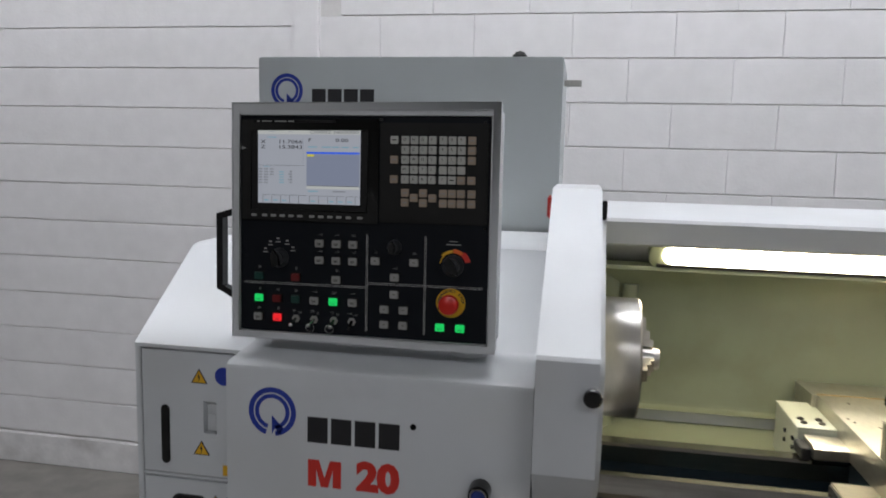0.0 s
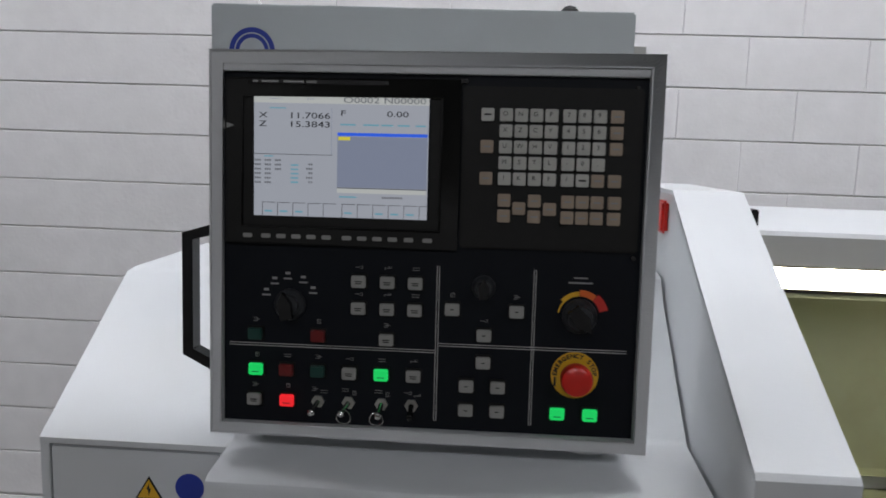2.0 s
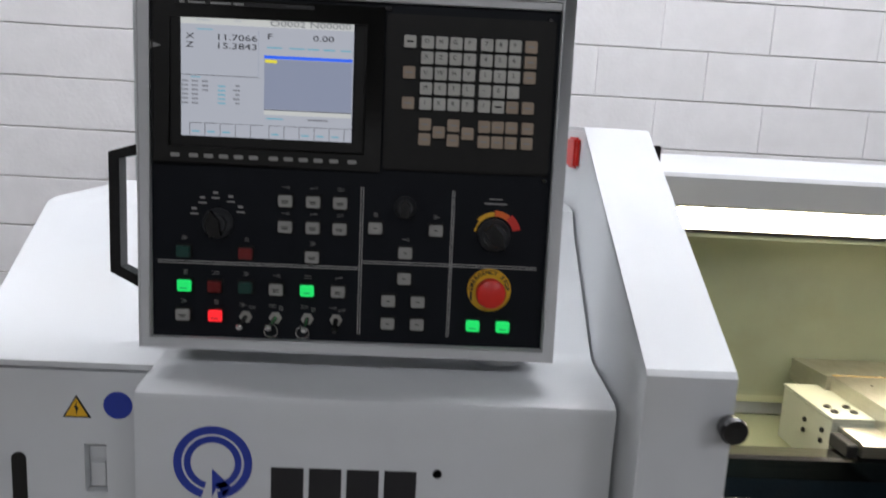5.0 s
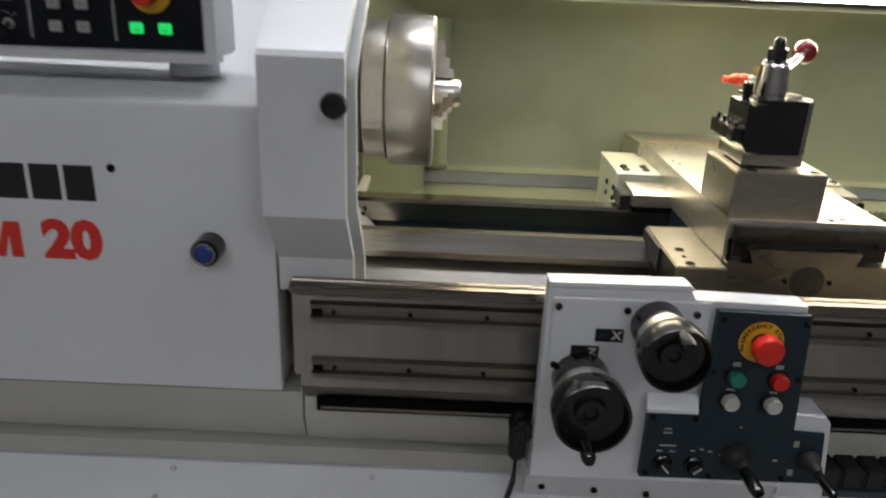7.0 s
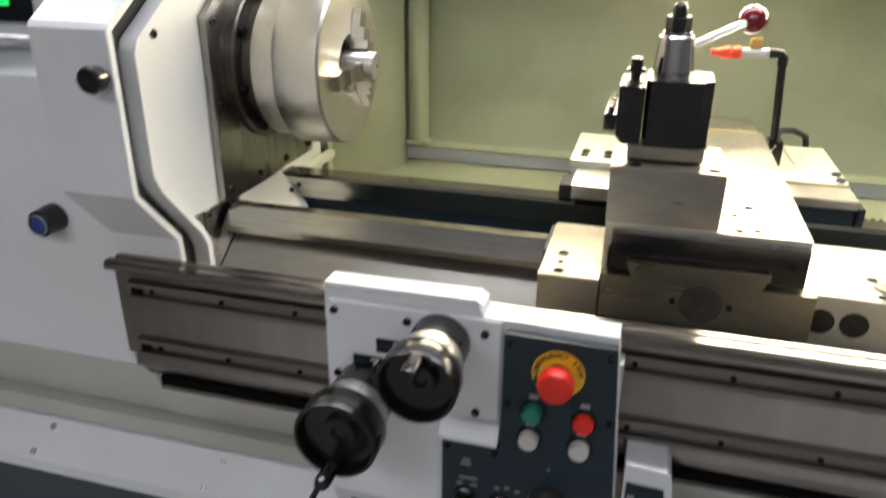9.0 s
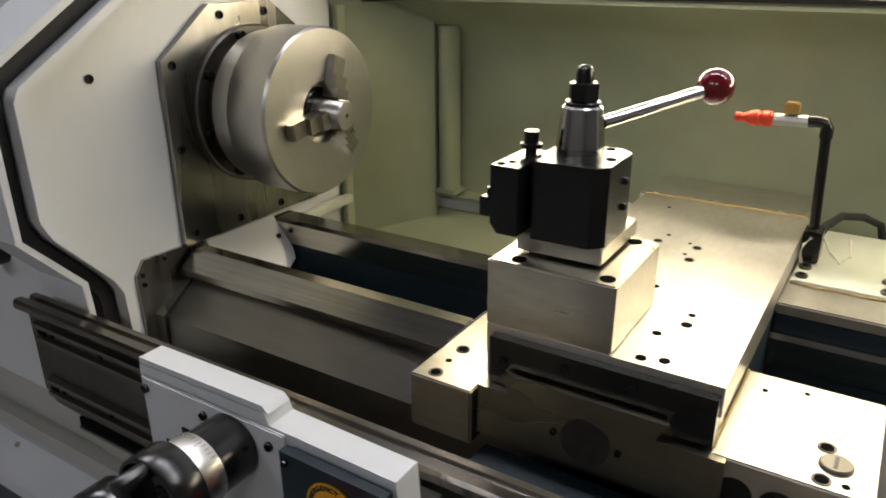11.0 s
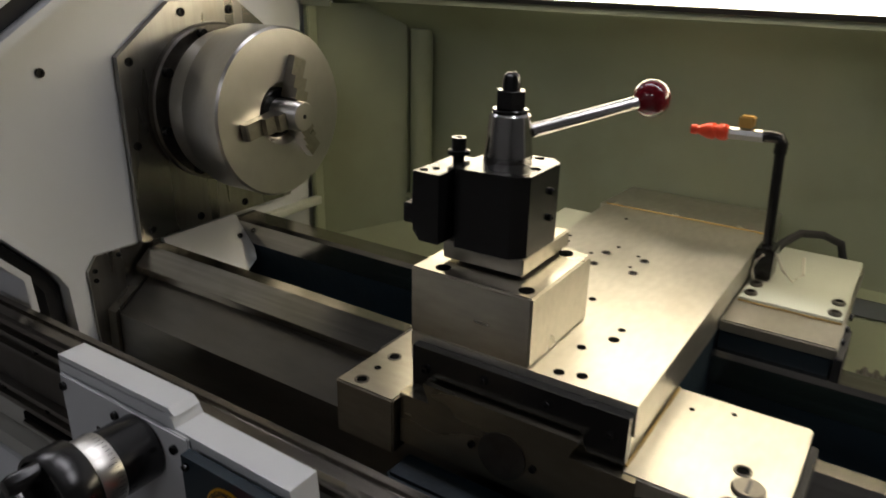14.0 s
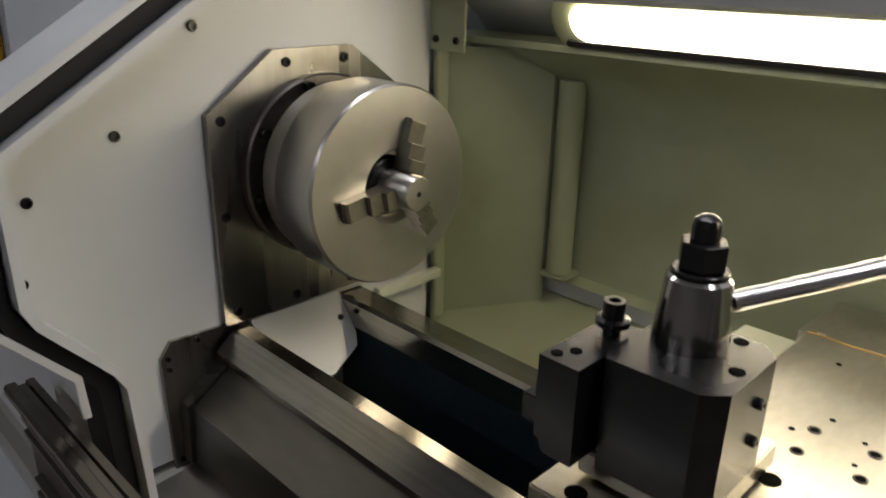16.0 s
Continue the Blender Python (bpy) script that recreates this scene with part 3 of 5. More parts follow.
for sy, sz in ((1.577, 0.961), (1.577, 0.945), (1.62, 0.975), (1.58, 0.80)):
    screw("screw", (PX + 0.006, sy, sz), (1, 0, 0), 0.004, bed)
part("way_cover", prism([(1.656, 0.932), (1.594, 0.888), (1.590, 0.80), (1.42, 0.785), (1.42, 0.78), (1.596, 0.793), (1.600, 0.884), (1.660, 0.926)], "x", PX + 0.028, 1.9), "sheet", bed, "dull folded sheet steel way cover", 0.001)
part("cover_end_strip", prism([(1.660, 0.940), (1.588, 0.891), (1.584, 0.80), (1.600, 0.80), (1.603, 0.882), (1.664, 0.924)], "x", PX + 0.0065, PX + 0.027), "plate", bed, "", 0.001)
bm = bmesh.new()
rows = [[bm.verts.new((PX + x, y, z)) for x, y, z in ((0.0125, 1.701, 0.979 - d), (0.0125, 1.856, 0.979 - d), (0.060, 1.853, 0.925 - d), (0.072, 1.845, 0.912 - d), (0.090, 1.79, 0.892 - d), (0.090, 1.701, 0.892 - d))] for d in (0.0, 0.003)]
bm.faces.new(rows[0])
bm.faces.new(rows[1])
for k in range(6):
    bm.faces.new((rows[0][k - 1], rows[0][k], rows[1][k], rows[1][k - 1]))
part("chip_deflector", bm, "white", bed, "cream sheet chip deflector")
screw("screw", (PX + 0.040, 1.838, 0.948), (1, 0, 0.8), 0.005, bed)

part("gear_rack", box(0.94, 1.9, 1.910, 1.940, WZ - 0.034, WZ - 0.015), "dull", bed, "dark toothed rack", 0.001)
for k in range(44):
    part("rack_tooth", prism([(0.945 + 0.0125 * k, WZ - 0.0148), (0.947 + 0.0125 * k, WZ - 0.009), (0.951 + 0.0125 * k, WZ - 0.009), (0.953 + 0.0125 * k, WZ - 0.0148)], "y", 1.911, 1.939), "dull", bed)

# front rail with its two grooved strips
rail = thing("front_rail", (0.7, 1.39, 0.85), "brushed steel front rail cover with two grooved strips", "rail cover")
part("plate", box(-0.088, 1.9, 1.402, 1.418, 0.847, 0.982), "rail", rail, "", 0.002)
part("top_strip", prism([(1.386, 0.983), (1.386, 0.991), (1.389, 0.995), (1.399, 0.995), (1.402, 0.989), (1.409, 0.989), (1.411, 0.993), (1.419, 0.993), (1.420, 0.983)], "x", -0.088, 1.9), "strip", rail, "oily ridged top strip", 0.0008)
for z0 in (0.951, 0.864):
    part("groove_strip", prism([(1.401, z0 - 0.016), (1.392, z0 - 0.013), (1.392, z0 - 0.007), (1.399, z0 - 0.005), (1.399, z0 + 0.005), (1.392, z0 + 0.007), (1.392, z0 + 0.013), (1.401, z0 + 0.016)], "x", -0.062, 1.88), "sheet", rail, "dark grooved strip", 0.0006)
    # black block in place of the shaded pocket at the strip's end
    part("end_pocket", box(-0.060, -0.046, 1.3955, 1.3985, z0 - 0.0048, z0 + 0.0048), "recess_shade", rail)
    for k in range(12):
        screw("screw", (-0.03 + 0.105 * k, 1.399, z0), (0, -1, 0), 0.0035, rail)
# solid black strip painted for the shade in the slot under the rail
part("slot_liner", box(-0.062, 1.9, 1.426, 1.44, 0.774, 0.7945), "recess_shade", rail, "black strip painted as the shade in the narrow slot under the rail")
part("drip_lip", prism([(1.408, 0.826), (1.408, 0.846), (1.45, 0.846), (1.45, 0.795), (1.43, 0.795)], "x", -0.080, 1.9), "rail", rail, "", 0.002)

# ---------------------------------------------------------------- splash guard with the work lamp
splash = thing("splash_guard", (0.8, 2.25, 0.8), "cream enamelled rear splash guard with a canopy", "splash guard")
back = [(2.222, 0.942), (2.245, 0.950), (2.250, 0.96), (2.250, 1.215), (2.243, 1.252), (2.215, 1.290), (2.150, 1.344), (2.134, 1.347), (2.127, 1.342), (2.120, 1.345), (2.122, 1.355)]
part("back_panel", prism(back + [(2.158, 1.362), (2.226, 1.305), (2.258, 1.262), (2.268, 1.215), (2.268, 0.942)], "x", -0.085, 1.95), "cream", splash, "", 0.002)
part("canopy", prism([(2.012, 1.419), (2.002, 1.425), (2.000, 1.478), (2.006, 1.486), (2.33, 1.510), (2.33, 0.80), (2.272, 0.80), (2.272, 1.27), (2.245, 1.315), (2.172, 1.385), (2.105, 1.432), (2.06, 1.432)], "x", -0.085, 1.95), "white", splash, "light grey folded canopy along the top", 0.003)
part("ledge", prism([(2.235, 0.908), (2.235, 0.941), (2.27, 0.941), (2.27, 0.908)], "x", -0.085, 1.95), "grey", splash, "grey recessed strip")
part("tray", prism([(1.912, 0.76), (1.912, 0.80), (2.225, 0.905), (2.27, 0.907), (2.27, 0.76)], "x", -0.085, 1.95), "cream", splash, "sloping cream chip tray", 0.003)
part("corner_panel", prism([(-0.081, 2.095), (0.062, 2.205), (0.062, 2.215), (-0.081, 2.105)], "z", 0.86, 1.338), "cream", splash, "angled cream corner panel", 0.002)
part("post", cyl((0.092, 2.214, 0.963), (0, 0, 1), 0.022, 0.33, 20), "cream", splash)
part("post_foot", box(0.066, 0.118, 2.19, 2.243, 0.9525, 0.962), "cream", splash, "", 0.003)
part("bracket", box(PX + 0.002, -0.005, 2.060, 2.064, 1.335, 1.484), "cream", splash, "", 0.001)
for sx in (-0.066, -0.022):
    screw("screw", (sx, 2.060, 1.352), (0, -1, 0), 0.006, splash)
part("corner_post", box(PX + 0.001, PX + 0.014, 2.068, 2.094, 0.86, 1.484), "cream", splash, "", 0.002)
part("cross_bar", box(PX + 0.0145, PX + 0.032, 1.925, 2.067, 0.948, 0.964), "guard", splash, "", 0.002)
lamp = thing("work_lamp", (0.8, 2.07, 1.38), "long glowing fluorescent work lamp under the canopy", "lamp")
LA, LB = Vector((2.086, 1.416)), Vector((2.116, 1.362))
ld = (LB - LA).normalized()
ln = Vector((ld.y, -ld.x)) if ld.y < 0 else Vector((-ld.y, ld.x))


def slab(x0, x1, s0, s1, t0, t1, rnd, name, material, parent, label=""):
    """A rounded slab in the slanting lamp plane: s runs down it, t out of it."""
    n, pts = 8, []
    for cx, cs, a0 in ((x1 - rnd, s1 - rnd, 0), (x0 + rnd, s1 - rnd, 90), (x0 + rnd, s0 + rnd, 180), (x1 - rnd, s0 + rnd, 270)):
        for k in range(n + 1):
            a = radians(a0 + 90 * k / n)
            pts.append((cx + rnd * math.cos(a), cs + rnd * math.sin(a)))
    bm = bmesh.new()
    rows = [[bm.verts.new((x, LA.x + ld.x * s + ln.x * t, LA.y + ld.y * s + ln.y * t)) for x, s in pts] for t in (t0, t1)]
    bm.faces.new(rows[0])
    bm.faces.new(rows[1])
    for k in range(len(pts)):
        bm.faces.new((rows[0][k - 1], rows[0][k], rows[1][k], rows[1][k - 1]))
    return part(name, bm, material, parent, label)


LL = (LB - LA).length
slab(0.125, 1.90, -0.004, LL + 0.012, -0.03, -0.001, 0.03, "housing", "cream", lamp)
slab(0.160, 1.86, 0.004, LL - 0.004, 0.0, 0.003, 0.025, "diffuser", "lamp", lamp, "glowing white diffuser")
slab(0.145, 1.88, LL - 0.003, LL + 0.006, -0.001, 0.004, 0.004, "gasket", "rubber", lamp)

# ---------------------------------------------------------------- carriage
ZS, ZX, ZB = 1.0, 1.060, 1.133
ZL = 0.992
car = thing("carriage", (0.67, 1.75, WZ), "ground steel lathe carriage with a cross slide", "carriage")
part("front_left_wing", box(0.468, 0.546, 1.518, 1.708, 0.925, ZL), "riser", car, "", 0.002)
part("front_right_wing", box(0.787, 0.920, 1.535, 1.706, 0.925, ZS), "steel", car, "", 0.002)
part("rear_left_wing", box(0.462, 0.552, 1.925, 2.118, 0.905, 1.021), "guard", car, "cream painted rear wing", 0.002)
part("wing_shoe", prism([(1.842, 0.985), (1.842, 1.008), (1.85, 1.012), (1.924, 1.012), (1.924, 0.935), (1.91, 0.935), (1.91, 0.985)], "x", 0.474, 0.552), "steel", car, "", 0.0015)
part("shoe_body", box(0.480, 0.552, 1.846, 1.909, 0.9765, 0.9845), "oxide", car)
for sy, sz in ((2.02, 0.985), (2.02, 0.962), (1.955, 0.990), (1.955, 0.968)):
    screw("screw", (0.462, sy, sz), (-1, 0, 0), 0.006, car)
part("wiper", box(0.452, 0.4735, 1.852, 1.915, 0.978, 1.004), "rubber", car, "black way wiper", 0.002)
part("rear_right_wing", box(0.787, 0.918, 1.865, 2.16, 1.000, 1.015), "steel", car, "", 0.002)
part("rear_wing_body", box(0.788, 0.914, 1.868, 2.158, 0.952, 0.9995), "cast", car, "near-black wing body", 0.002)
for sy in (1.885, 1.925, 1.965):
    screw("screw", (0.9185, sy + 0.02, 1.007), (1, 0, 0), 0.005, car)
part("rear_left_cover", box(0.460, 0.547, 1.925, 2.120, 1.0215, 1.027), "guard", car, "cream painted wing cover", 0.001)
part("rear_right_cover", box(0.792, 0.914, 1.935, 2.162, 1.0155, 1.021), "guard", car, "cream painted wing cover", 0.001)
part("bridge", box(0.553, 0.786, 1.60, 2.10, 0.90, 0.999), "cast", car)
part("front_block", prism([(0.548, 0.938), (0.548, 0.998), (0.585, 0.998), (0.577, 1.019), (0.748, 1.019), (0.740, 0.999), (0.802, 0.999), (0.802, 0.938)], "y", 1.528, 1.60), "front", car, "oily steel front block", 0.0015)
part("screw_cover", cyl((0.672, 1.5285, 0.972), (0, -1, 0), 0.026, 0.003, 32), "dull", car, "round dark cover plate")
for dx in (-0.034, 0.034):
    screw("screw", (0.672 + dx, 1.528, 0.972), (0, -1, 0), 0.004, car)
for sx in (0.812, 0.850):
    part("bore_plug", cyl((sx, 1.5355, 0.966), (0, -1, 0), 0.0165, 0.002, 28), "oxide", car)
part("wiper", box(0.463, 0.4695, 1.60, 1.70, 0.95, 0.99), "rubber", car, "", 0.001)
part("wiper", box(0.9205, 0.928, 1.56, 1.70, 0.90, 0.985), "rubber", car, "", 0.001)
part("wiper", box(0.9165, 0.926, 1.86, 1.95, 0.95, 1.005), "rubber", car, "", 0.001)
part("front_skirt", box(0.556, 0.925, 1.490, 1.5335, 0.80, 0.9245), "cast", car, "", 0.004)
slide = part("cross_slide", prism([(0.546, 1.028), (0.546, ZX), (0.790, ZX), (0.790, 1.028)], "y", 1.552, 2.085), "steel", car, "", 0.0015)
part("slide_side", box(0.5465, 0.5525, 1.553, 2.085, 0.988, 1.0275), "steel", car)
part("slide_dovetail", prism([(0.560, 1.0), (0.560, 1.027), (0.786, 1.027), (0.786, 1.0)], "y", 1.552, 2.10), "steel", car)
part("slide_rear_plate", prism([(2.086, 1.0), (2.086, 1.058), (2.235, 1.050), (2.235, 1.0)], "x", 0.536, 0.785), "steel", car, "", 0.0015)
part("gib_plate", prism([(0.556, 0.999), (0.556, 1.052), (0.788, 1.052), (0.788, 1.003), (0.752, 1.003), (0.744, 1.0225), (0.583, 1.0225), (0.590, 1.001)], "y", 1.5405, 1.5515), "oxide", car, "dark steel gib plate", 0.001)
for sx, sz in ((0.572, 1.028), (0.64, 1.038), (0.71, 1.038), (0.772, 1.028)):
    screw("screw", (sx, 1.5405, sz), (0, -1, 0), 0.005, car)


def hole(x, y, z, r, parent, rim=False):
    """A tapped hole in a top face: a flat black disc painted for its shade, with a bright chamfer round the larger
    ones.
    """
    p = part("hole", revolve([(r, 0.0), (r, 0.0005), (r * 0.9, 0.0006), (0, 0.0006)], (x, y, z), (0, 0, 1), 18), "recess_shade", parent)
    if rim:
        part("rim", revolve([(r * 1.4, 0), (r * 1.4, 0.0009), (r * 1.3, 0.0012), (r * 1.08, 0.0009), (r * 1.1, 0)], (x, y, z), (0, 0, 1), 20), "dull", p)


for hx, hy, hr, rim in ((0.708, 1.565, 0.0055, 0), (0.729, 1.571, 0.0055, 0), (0.706, 1.622, 0.0048, 0), (0.727, 1.656, 0.006, 0), (0.726, 1.681, 0.0042, 0), (0.670, 1.735, 0.0045, 0),
                        (0.628, 1.881, 0.0045, 1), (0.680, 1.881, 0.0045, 1), (0.629, 1.836, 0.0045, 1), (0.682, 1.835, 0.0045, 1), (0.634, 1.911, 0.003, 0), (0.668, 1.893, 0.0025, 0),
                        (0.612, 1.868, 0.003, 0), (0.672, 1.852, 0.0025, 0), (0.551 + 0.01, 1.913, 0.003, 0), (0.568, 1.891, 0.003, 0), (0.60, 2.03, 0.003, 0)):
    hole(hx, hy, ZX, hr, slide, rim)
for hx, hy in ((0.877, 1.599), (0.878, 1.548)):
    hole(hx, hy, ZS, 0.006, car, True)
for hx, hy, hr in ((0.811, 1.671, 0.0028), (0.849, 1.686, 0.0028), (0.897, 1.548, 0.0035)):
    hole(hx, hy, ZS, hr, car)
for hx, hy in ((0.493, 1.533), (0.493, 1.592)):
    hole(hx, hy, ZL, 0.006, car, True)
hole(0.492, 1.562, ZL, 0.004, car)
cap = part("filler_cap", revolve([(0.0145, 0), (0.0145, 0.002), (0.013, 0.0035), (0, 0.0035)], (0.887, 1.575, ZS), (0, 0, 1), 28), "dull", car, "slotted round oil filler cap")
# black bar painted for the shade in the cap's slot
part("slot", box(0.885, 0.8885, 1.566, 1.584, ZS + 0.0033, ZS + 0.004), "ink_black", cap)
for hx, hy in ((0.803, 1.985), (0.803, 1.952), (0.903, 1.985), (0.903, 1.949)):
    screw("screw", (hx, hy, 1.0212), (0, 0, 1), 0.0085, car, "dull")
for hx, hy in ((0.483, 1.985), (0.523, 1.985), (0.483, 1.958), (0.523, 1.958)):
    screw("screw", (hx, hy, 1.0272), (0, 0, 1), 0.008, car, "dull")
for hx in (0.56, 0.655, 0.75):
    screw("screw", (hx, 2.094, 1.058), (0, 0, 1), 0.005, car, "zinc")

M["seal_bead"] = mat("aged_sealant", (0.42, 0.28, 0.08), 0.5, grain=0.2, scale=60)
part("sealant_bead", pipe([(0.546 + 0.024 * k, 2.0855 + 0.0006 * math.sin(2.3 * k), 1.0605) for k in range(11)], 0.0014, 6), "seal_bead", car, "yellowed sealant bead")
part("sealant_bead", pipe([(0.792 + 0.0135 * k, 1.9345 + 0.0006 * math.sin(1.7 * k), 1.0165) for k in range(10)], 0.0014, 6), "seal_bead", car, "yellowed sealant bead")
part("sealant_bead", pipe([(0.7885, 1.545 + 0.016 * k, 1.0005 + 0.0002 * math.sin(k)) for k in range(11)], 0.0013, 6), "seal_bead", car, "yellowed sealant bead")

blk = thing("riser_block", (0.613, 1.62, ZX), "ground steel riser block bolted to the cross slide", "tool block")
part("block", box(0.545, 0.682, 1.552, 1.688, ZX, ZB), "riser", blk, "", 0.0018)
for hx, hy in ((0.668, 1.567), (0.658, 1.676), (0.574, 1.567)):
    hole(hx, hy, ZB, 0.008, blk)

# ---------------------------------------------------------------- tool post
TX, TY = 0.606, 1.632
post = thing("tool_post", (TX, TY, ZB), "black quick-change tool post with a ball-ended clamping lever", "tool post")
part("foot", cyl((TX, TY, ZB), (0, 0, 1), 0.036, 0.003, 28), "oxide", post)
part("base_plate", box(0.562, 0.654, 1.584, 1.690, ZB + 0.0032, ZB + 0.022), "riser", post, "bright steel base plate", 0.0015)
body = prism([(0.5765, 1.582), (0.582, 1.573), (0.642, 1.575), (0.655, 1.588), (0.655, 1.650), (0.642, 1.663), (0.582, 1.663), (0.5765, 1.652)], "z", ZB + 0.0222, 1.236)
part("body", body, "oxide", post, "", 0.001)
for sz in (1.185, 1.212):
    screw("screw", (0.655, 1.632, sz), (1, 0, 0), 0.004, post)
for hx, hy in ((0.645, 1.616), (0.590, 1.655), (0.63, 1.655)):
    hole(hx, hy, 1.236, 0.005, post)
part("collar", revolve([(0.0245, 0), (0.0245, 0.006), (0.021, 0.040), (0.0205, 0.045), (0.018, 0.047)], (TX, TY, 1.236), (0, 0, 1), 32), "chrome_dark", post, "tapered bright steel clamping collar")
part("washer", cyl((TX, TY, 1.283), (0, 0, 1), 0.018, 0.004, 28, None, 0.001), "oxide", post)
part("nut", cyl((TX, TY, 1.287), (0, 0, 1), 0.0155, 0.018, 6, None, 0.001), "oxide", post, "black hexagon nut")
part("stud", revolve([(0.009, 0), (0.009, 0.010), (0.0075, 0.015), (0.004, 0.0175), (0, 0.018)], (TX, TY, 1.304), (0, 0, 1), 20), "oxide", post, "rounded black stud end")
l0, l1 = Vector((0.622, 1.648, 1.264)), Vector((0.700, 1.752, 1.289))
part("lever", pipe([l0, l1], 0.0068, 16), "chrome", post, "polished steel lever")
part("ball", revolve([(0.0195 * math.sin(math.pi * k / 14), -0.0195 * math.cos(math.pi * k / 14)) for k in range(15)], (0.7035, 1.7565, 1.2905), l1 - l0, 28), "ball", post, "glossy dark red ball knob")
holder = thing("tool_holder", (0.57, 1.565, 1.165), "black steel tool holder hung on the tool post", "tool holder")
part("body", prism([(0.546, 1.172), (0.546, 1.232), (0.576, 1.232), (0.576, 1.162), (0.554, 1.162)], "y", 1.553, 1.630), "oxide", holder, "", 0.0015)
part("jaw", box(0.531, 0.5455, 1.558, 1.655, 1.176, 1.196), "oxide", holder, "", 0.001)
part("adjuster", revolve([(0.006, 0), (0.006, 0.006), (0.0115, 0.007), (0.0115, 0.011), (0.0075, 0.012), (0.0075, 0.024), (0.004, 0.024), (0.004, 0.019), (0, 0.019)], (0.562, 1.610, 1.2325), (0, 0, 1), 20), "oxide", holder, "knurled height adjusting screw")
for hx, hy in ((0.553, 1.562), (0.560, 1.573)):
    hole(hx, hy, 1.232, 0.004, holder)
for sy in (1.569, 1.594, 1.619, 1.644):
    part("clamp_screw", cyl((0.538, sy, 1.196), (0, 0, 1), 0.0035, 0.008, 10), "oxide", holder)

# ---------------------------------------------------------------- coolant pipe
cool = thing("coolant_pipe", (0.786, 2.03, 1.021), "black coolant pipe with an orange nozzle and a brass tap", "coolant pipe")
part("foot_block", box(0.7915, 0.8155, 2.045, 2.087, 1.0215, 1.066), "black", cool, "", 0.002)
part("pipe", pipe([(0.802, 2.068, 1.06), (0.798, 2.073, 1.13), (0.794, 2.078, 1.195)], 0.0068, 14), "black", cool)
part("elbow", pipe([(0.794, 2.078, 1.190), (0.794, 2.078, 1.203), (0.790, 2.078, 1.210), (0.780, 2.078, 1.211), (0.770, 2.078, 1.210)], 0.0085, 14), "oxide", cool)
part("valve", cyl((0.772, 2.078, 1.2095), (-1, 0, -0.02), 0.0085, 0.046, 8, None, 0.001), "zinc", cool)
part("tap", box(0.738, 0.757, 2.069, 2.087, 1.2185, 1.234), "brass", cool, "small brass tap", 0.002)
part("nozzle", revolve([(0.0085, 0), (0.0115, 0.004), (0.0115, 0.012), (0.0088, 0.016), (0.0118, 0.020), (0.0112, 0.027), (0.0055, 0.041), (0.0072, 0.044), (0.0068, 0.050), (0, 0.050)], (0.726, 2.078, 1.2085), (-1, 0, -0.03), 18), "orange_plastic", cool, "orange-red plastic nozzle")
part("hose", pipe([(0.806, 2.080, 1.045), (0.812, 2.125, 1.052), (0.828, 2.175, 1.056), (0.855, 2.200, 1.052), (0.880, 2.212, 1.040), (0.889, 2.222, 1.005)], 0.006, 10), "rubber", cool, "black rubber hose")
part("cable_tie", pipe([(0.803, 2.0435, 1.060), (0.795, 2.040, 1.050), (0.7925, 2.038, 1.036), (0.796, 2.040, 1.0235)], 0.0022, 6), "tie", cool, "white nylon cable tie")
part("cable_tie", pipe([(0.8165, 2.06, 1.058), (0.828, 2.052, 1.040), (0.842, 2.055, 1.026), (0.852, 2.075, 1.031), (0.847, 2.09, 1.050)], 0.002, 6), "tie", cool)
cool.location.y -= 0.042

# ---------------------------------------------------------------- apron
AY = 1.336
apron = thing("apron", (0.42, 1.36, 0.72), "light grey apron with handwheels and a slate control plate", "apron")
part("body", prism([(0.250, 0.742), (0.252, 1.028), (0.431, 1.030), (0.437, 1.019), (0.580, 1.016), (0.600, 0.742)], "y", AY, 1.368), "white", apron, "", 0.004, 3)
part("lower_body", prism([(AY + 0.002, 0.741), (AY + 0.024, 0.690), (1.400, 0.690), (1.400, 0.741)], "x", 0.246, 0.596), "white", apron, "pale grey bevelled lower edge", 0.002)
part("top_cap", prism([(0.252, 1.029), (0.252, 1.035), (0.428, 1.037), (0.436, 1.0305)], "y", AY + 0.001, 1.366), "white", apron, "", 0.002)
part("back_block", box(0.262, 0.588, 1.367, 1.4015, 0.75, 0.965), "skirt", apron)
plate_a = part("front_plate", box(0.258, 0.458, AY - 0.005, AY - 0.0005, 0.888, 1.018), "white", apron, "", 0.0015)
part("side_step", prism([(AY - 0.018, 0.863), (AY - 0.018, 0.868), (AY - 0.0055, 0.886), (AY - 0.0055, 0.863)], "x", 0.392, 0.460), "white", apron, "", 0.004)
ctl = part("control_plate", prism([(0.396, 0.760), (0.396, 0.862), (0.463, 0.862), (0.463, 1.012), (0.580, 1.010), (0.596, 0.760)], "y", AY - 0.016, AY - 0.0055), "slate", apron, "slate grey control plate", 0.003)
for sx, sz in ((0.265, 1.005), (0.352, 1.003), (0.440, 1.001), (0.266, 0.922), (0.432, 0.898)):
    screw("screw", (sx, AY - 0.005, sz), (0, -1, 0), 0.005, apron)
for sx, sz in ((0.470, 1.002), (0.574, 0.999), (0.470, 0.925), (0.579, 0.92), (0.458, 0.855), (0.403, 0.855), (0.403, 0.767), (0.49, 0.766), (0.588, 0.767)):
    screw("screw", (sx, AY - 0.016, sz), (0, -1, 0), 0.0038, apron)
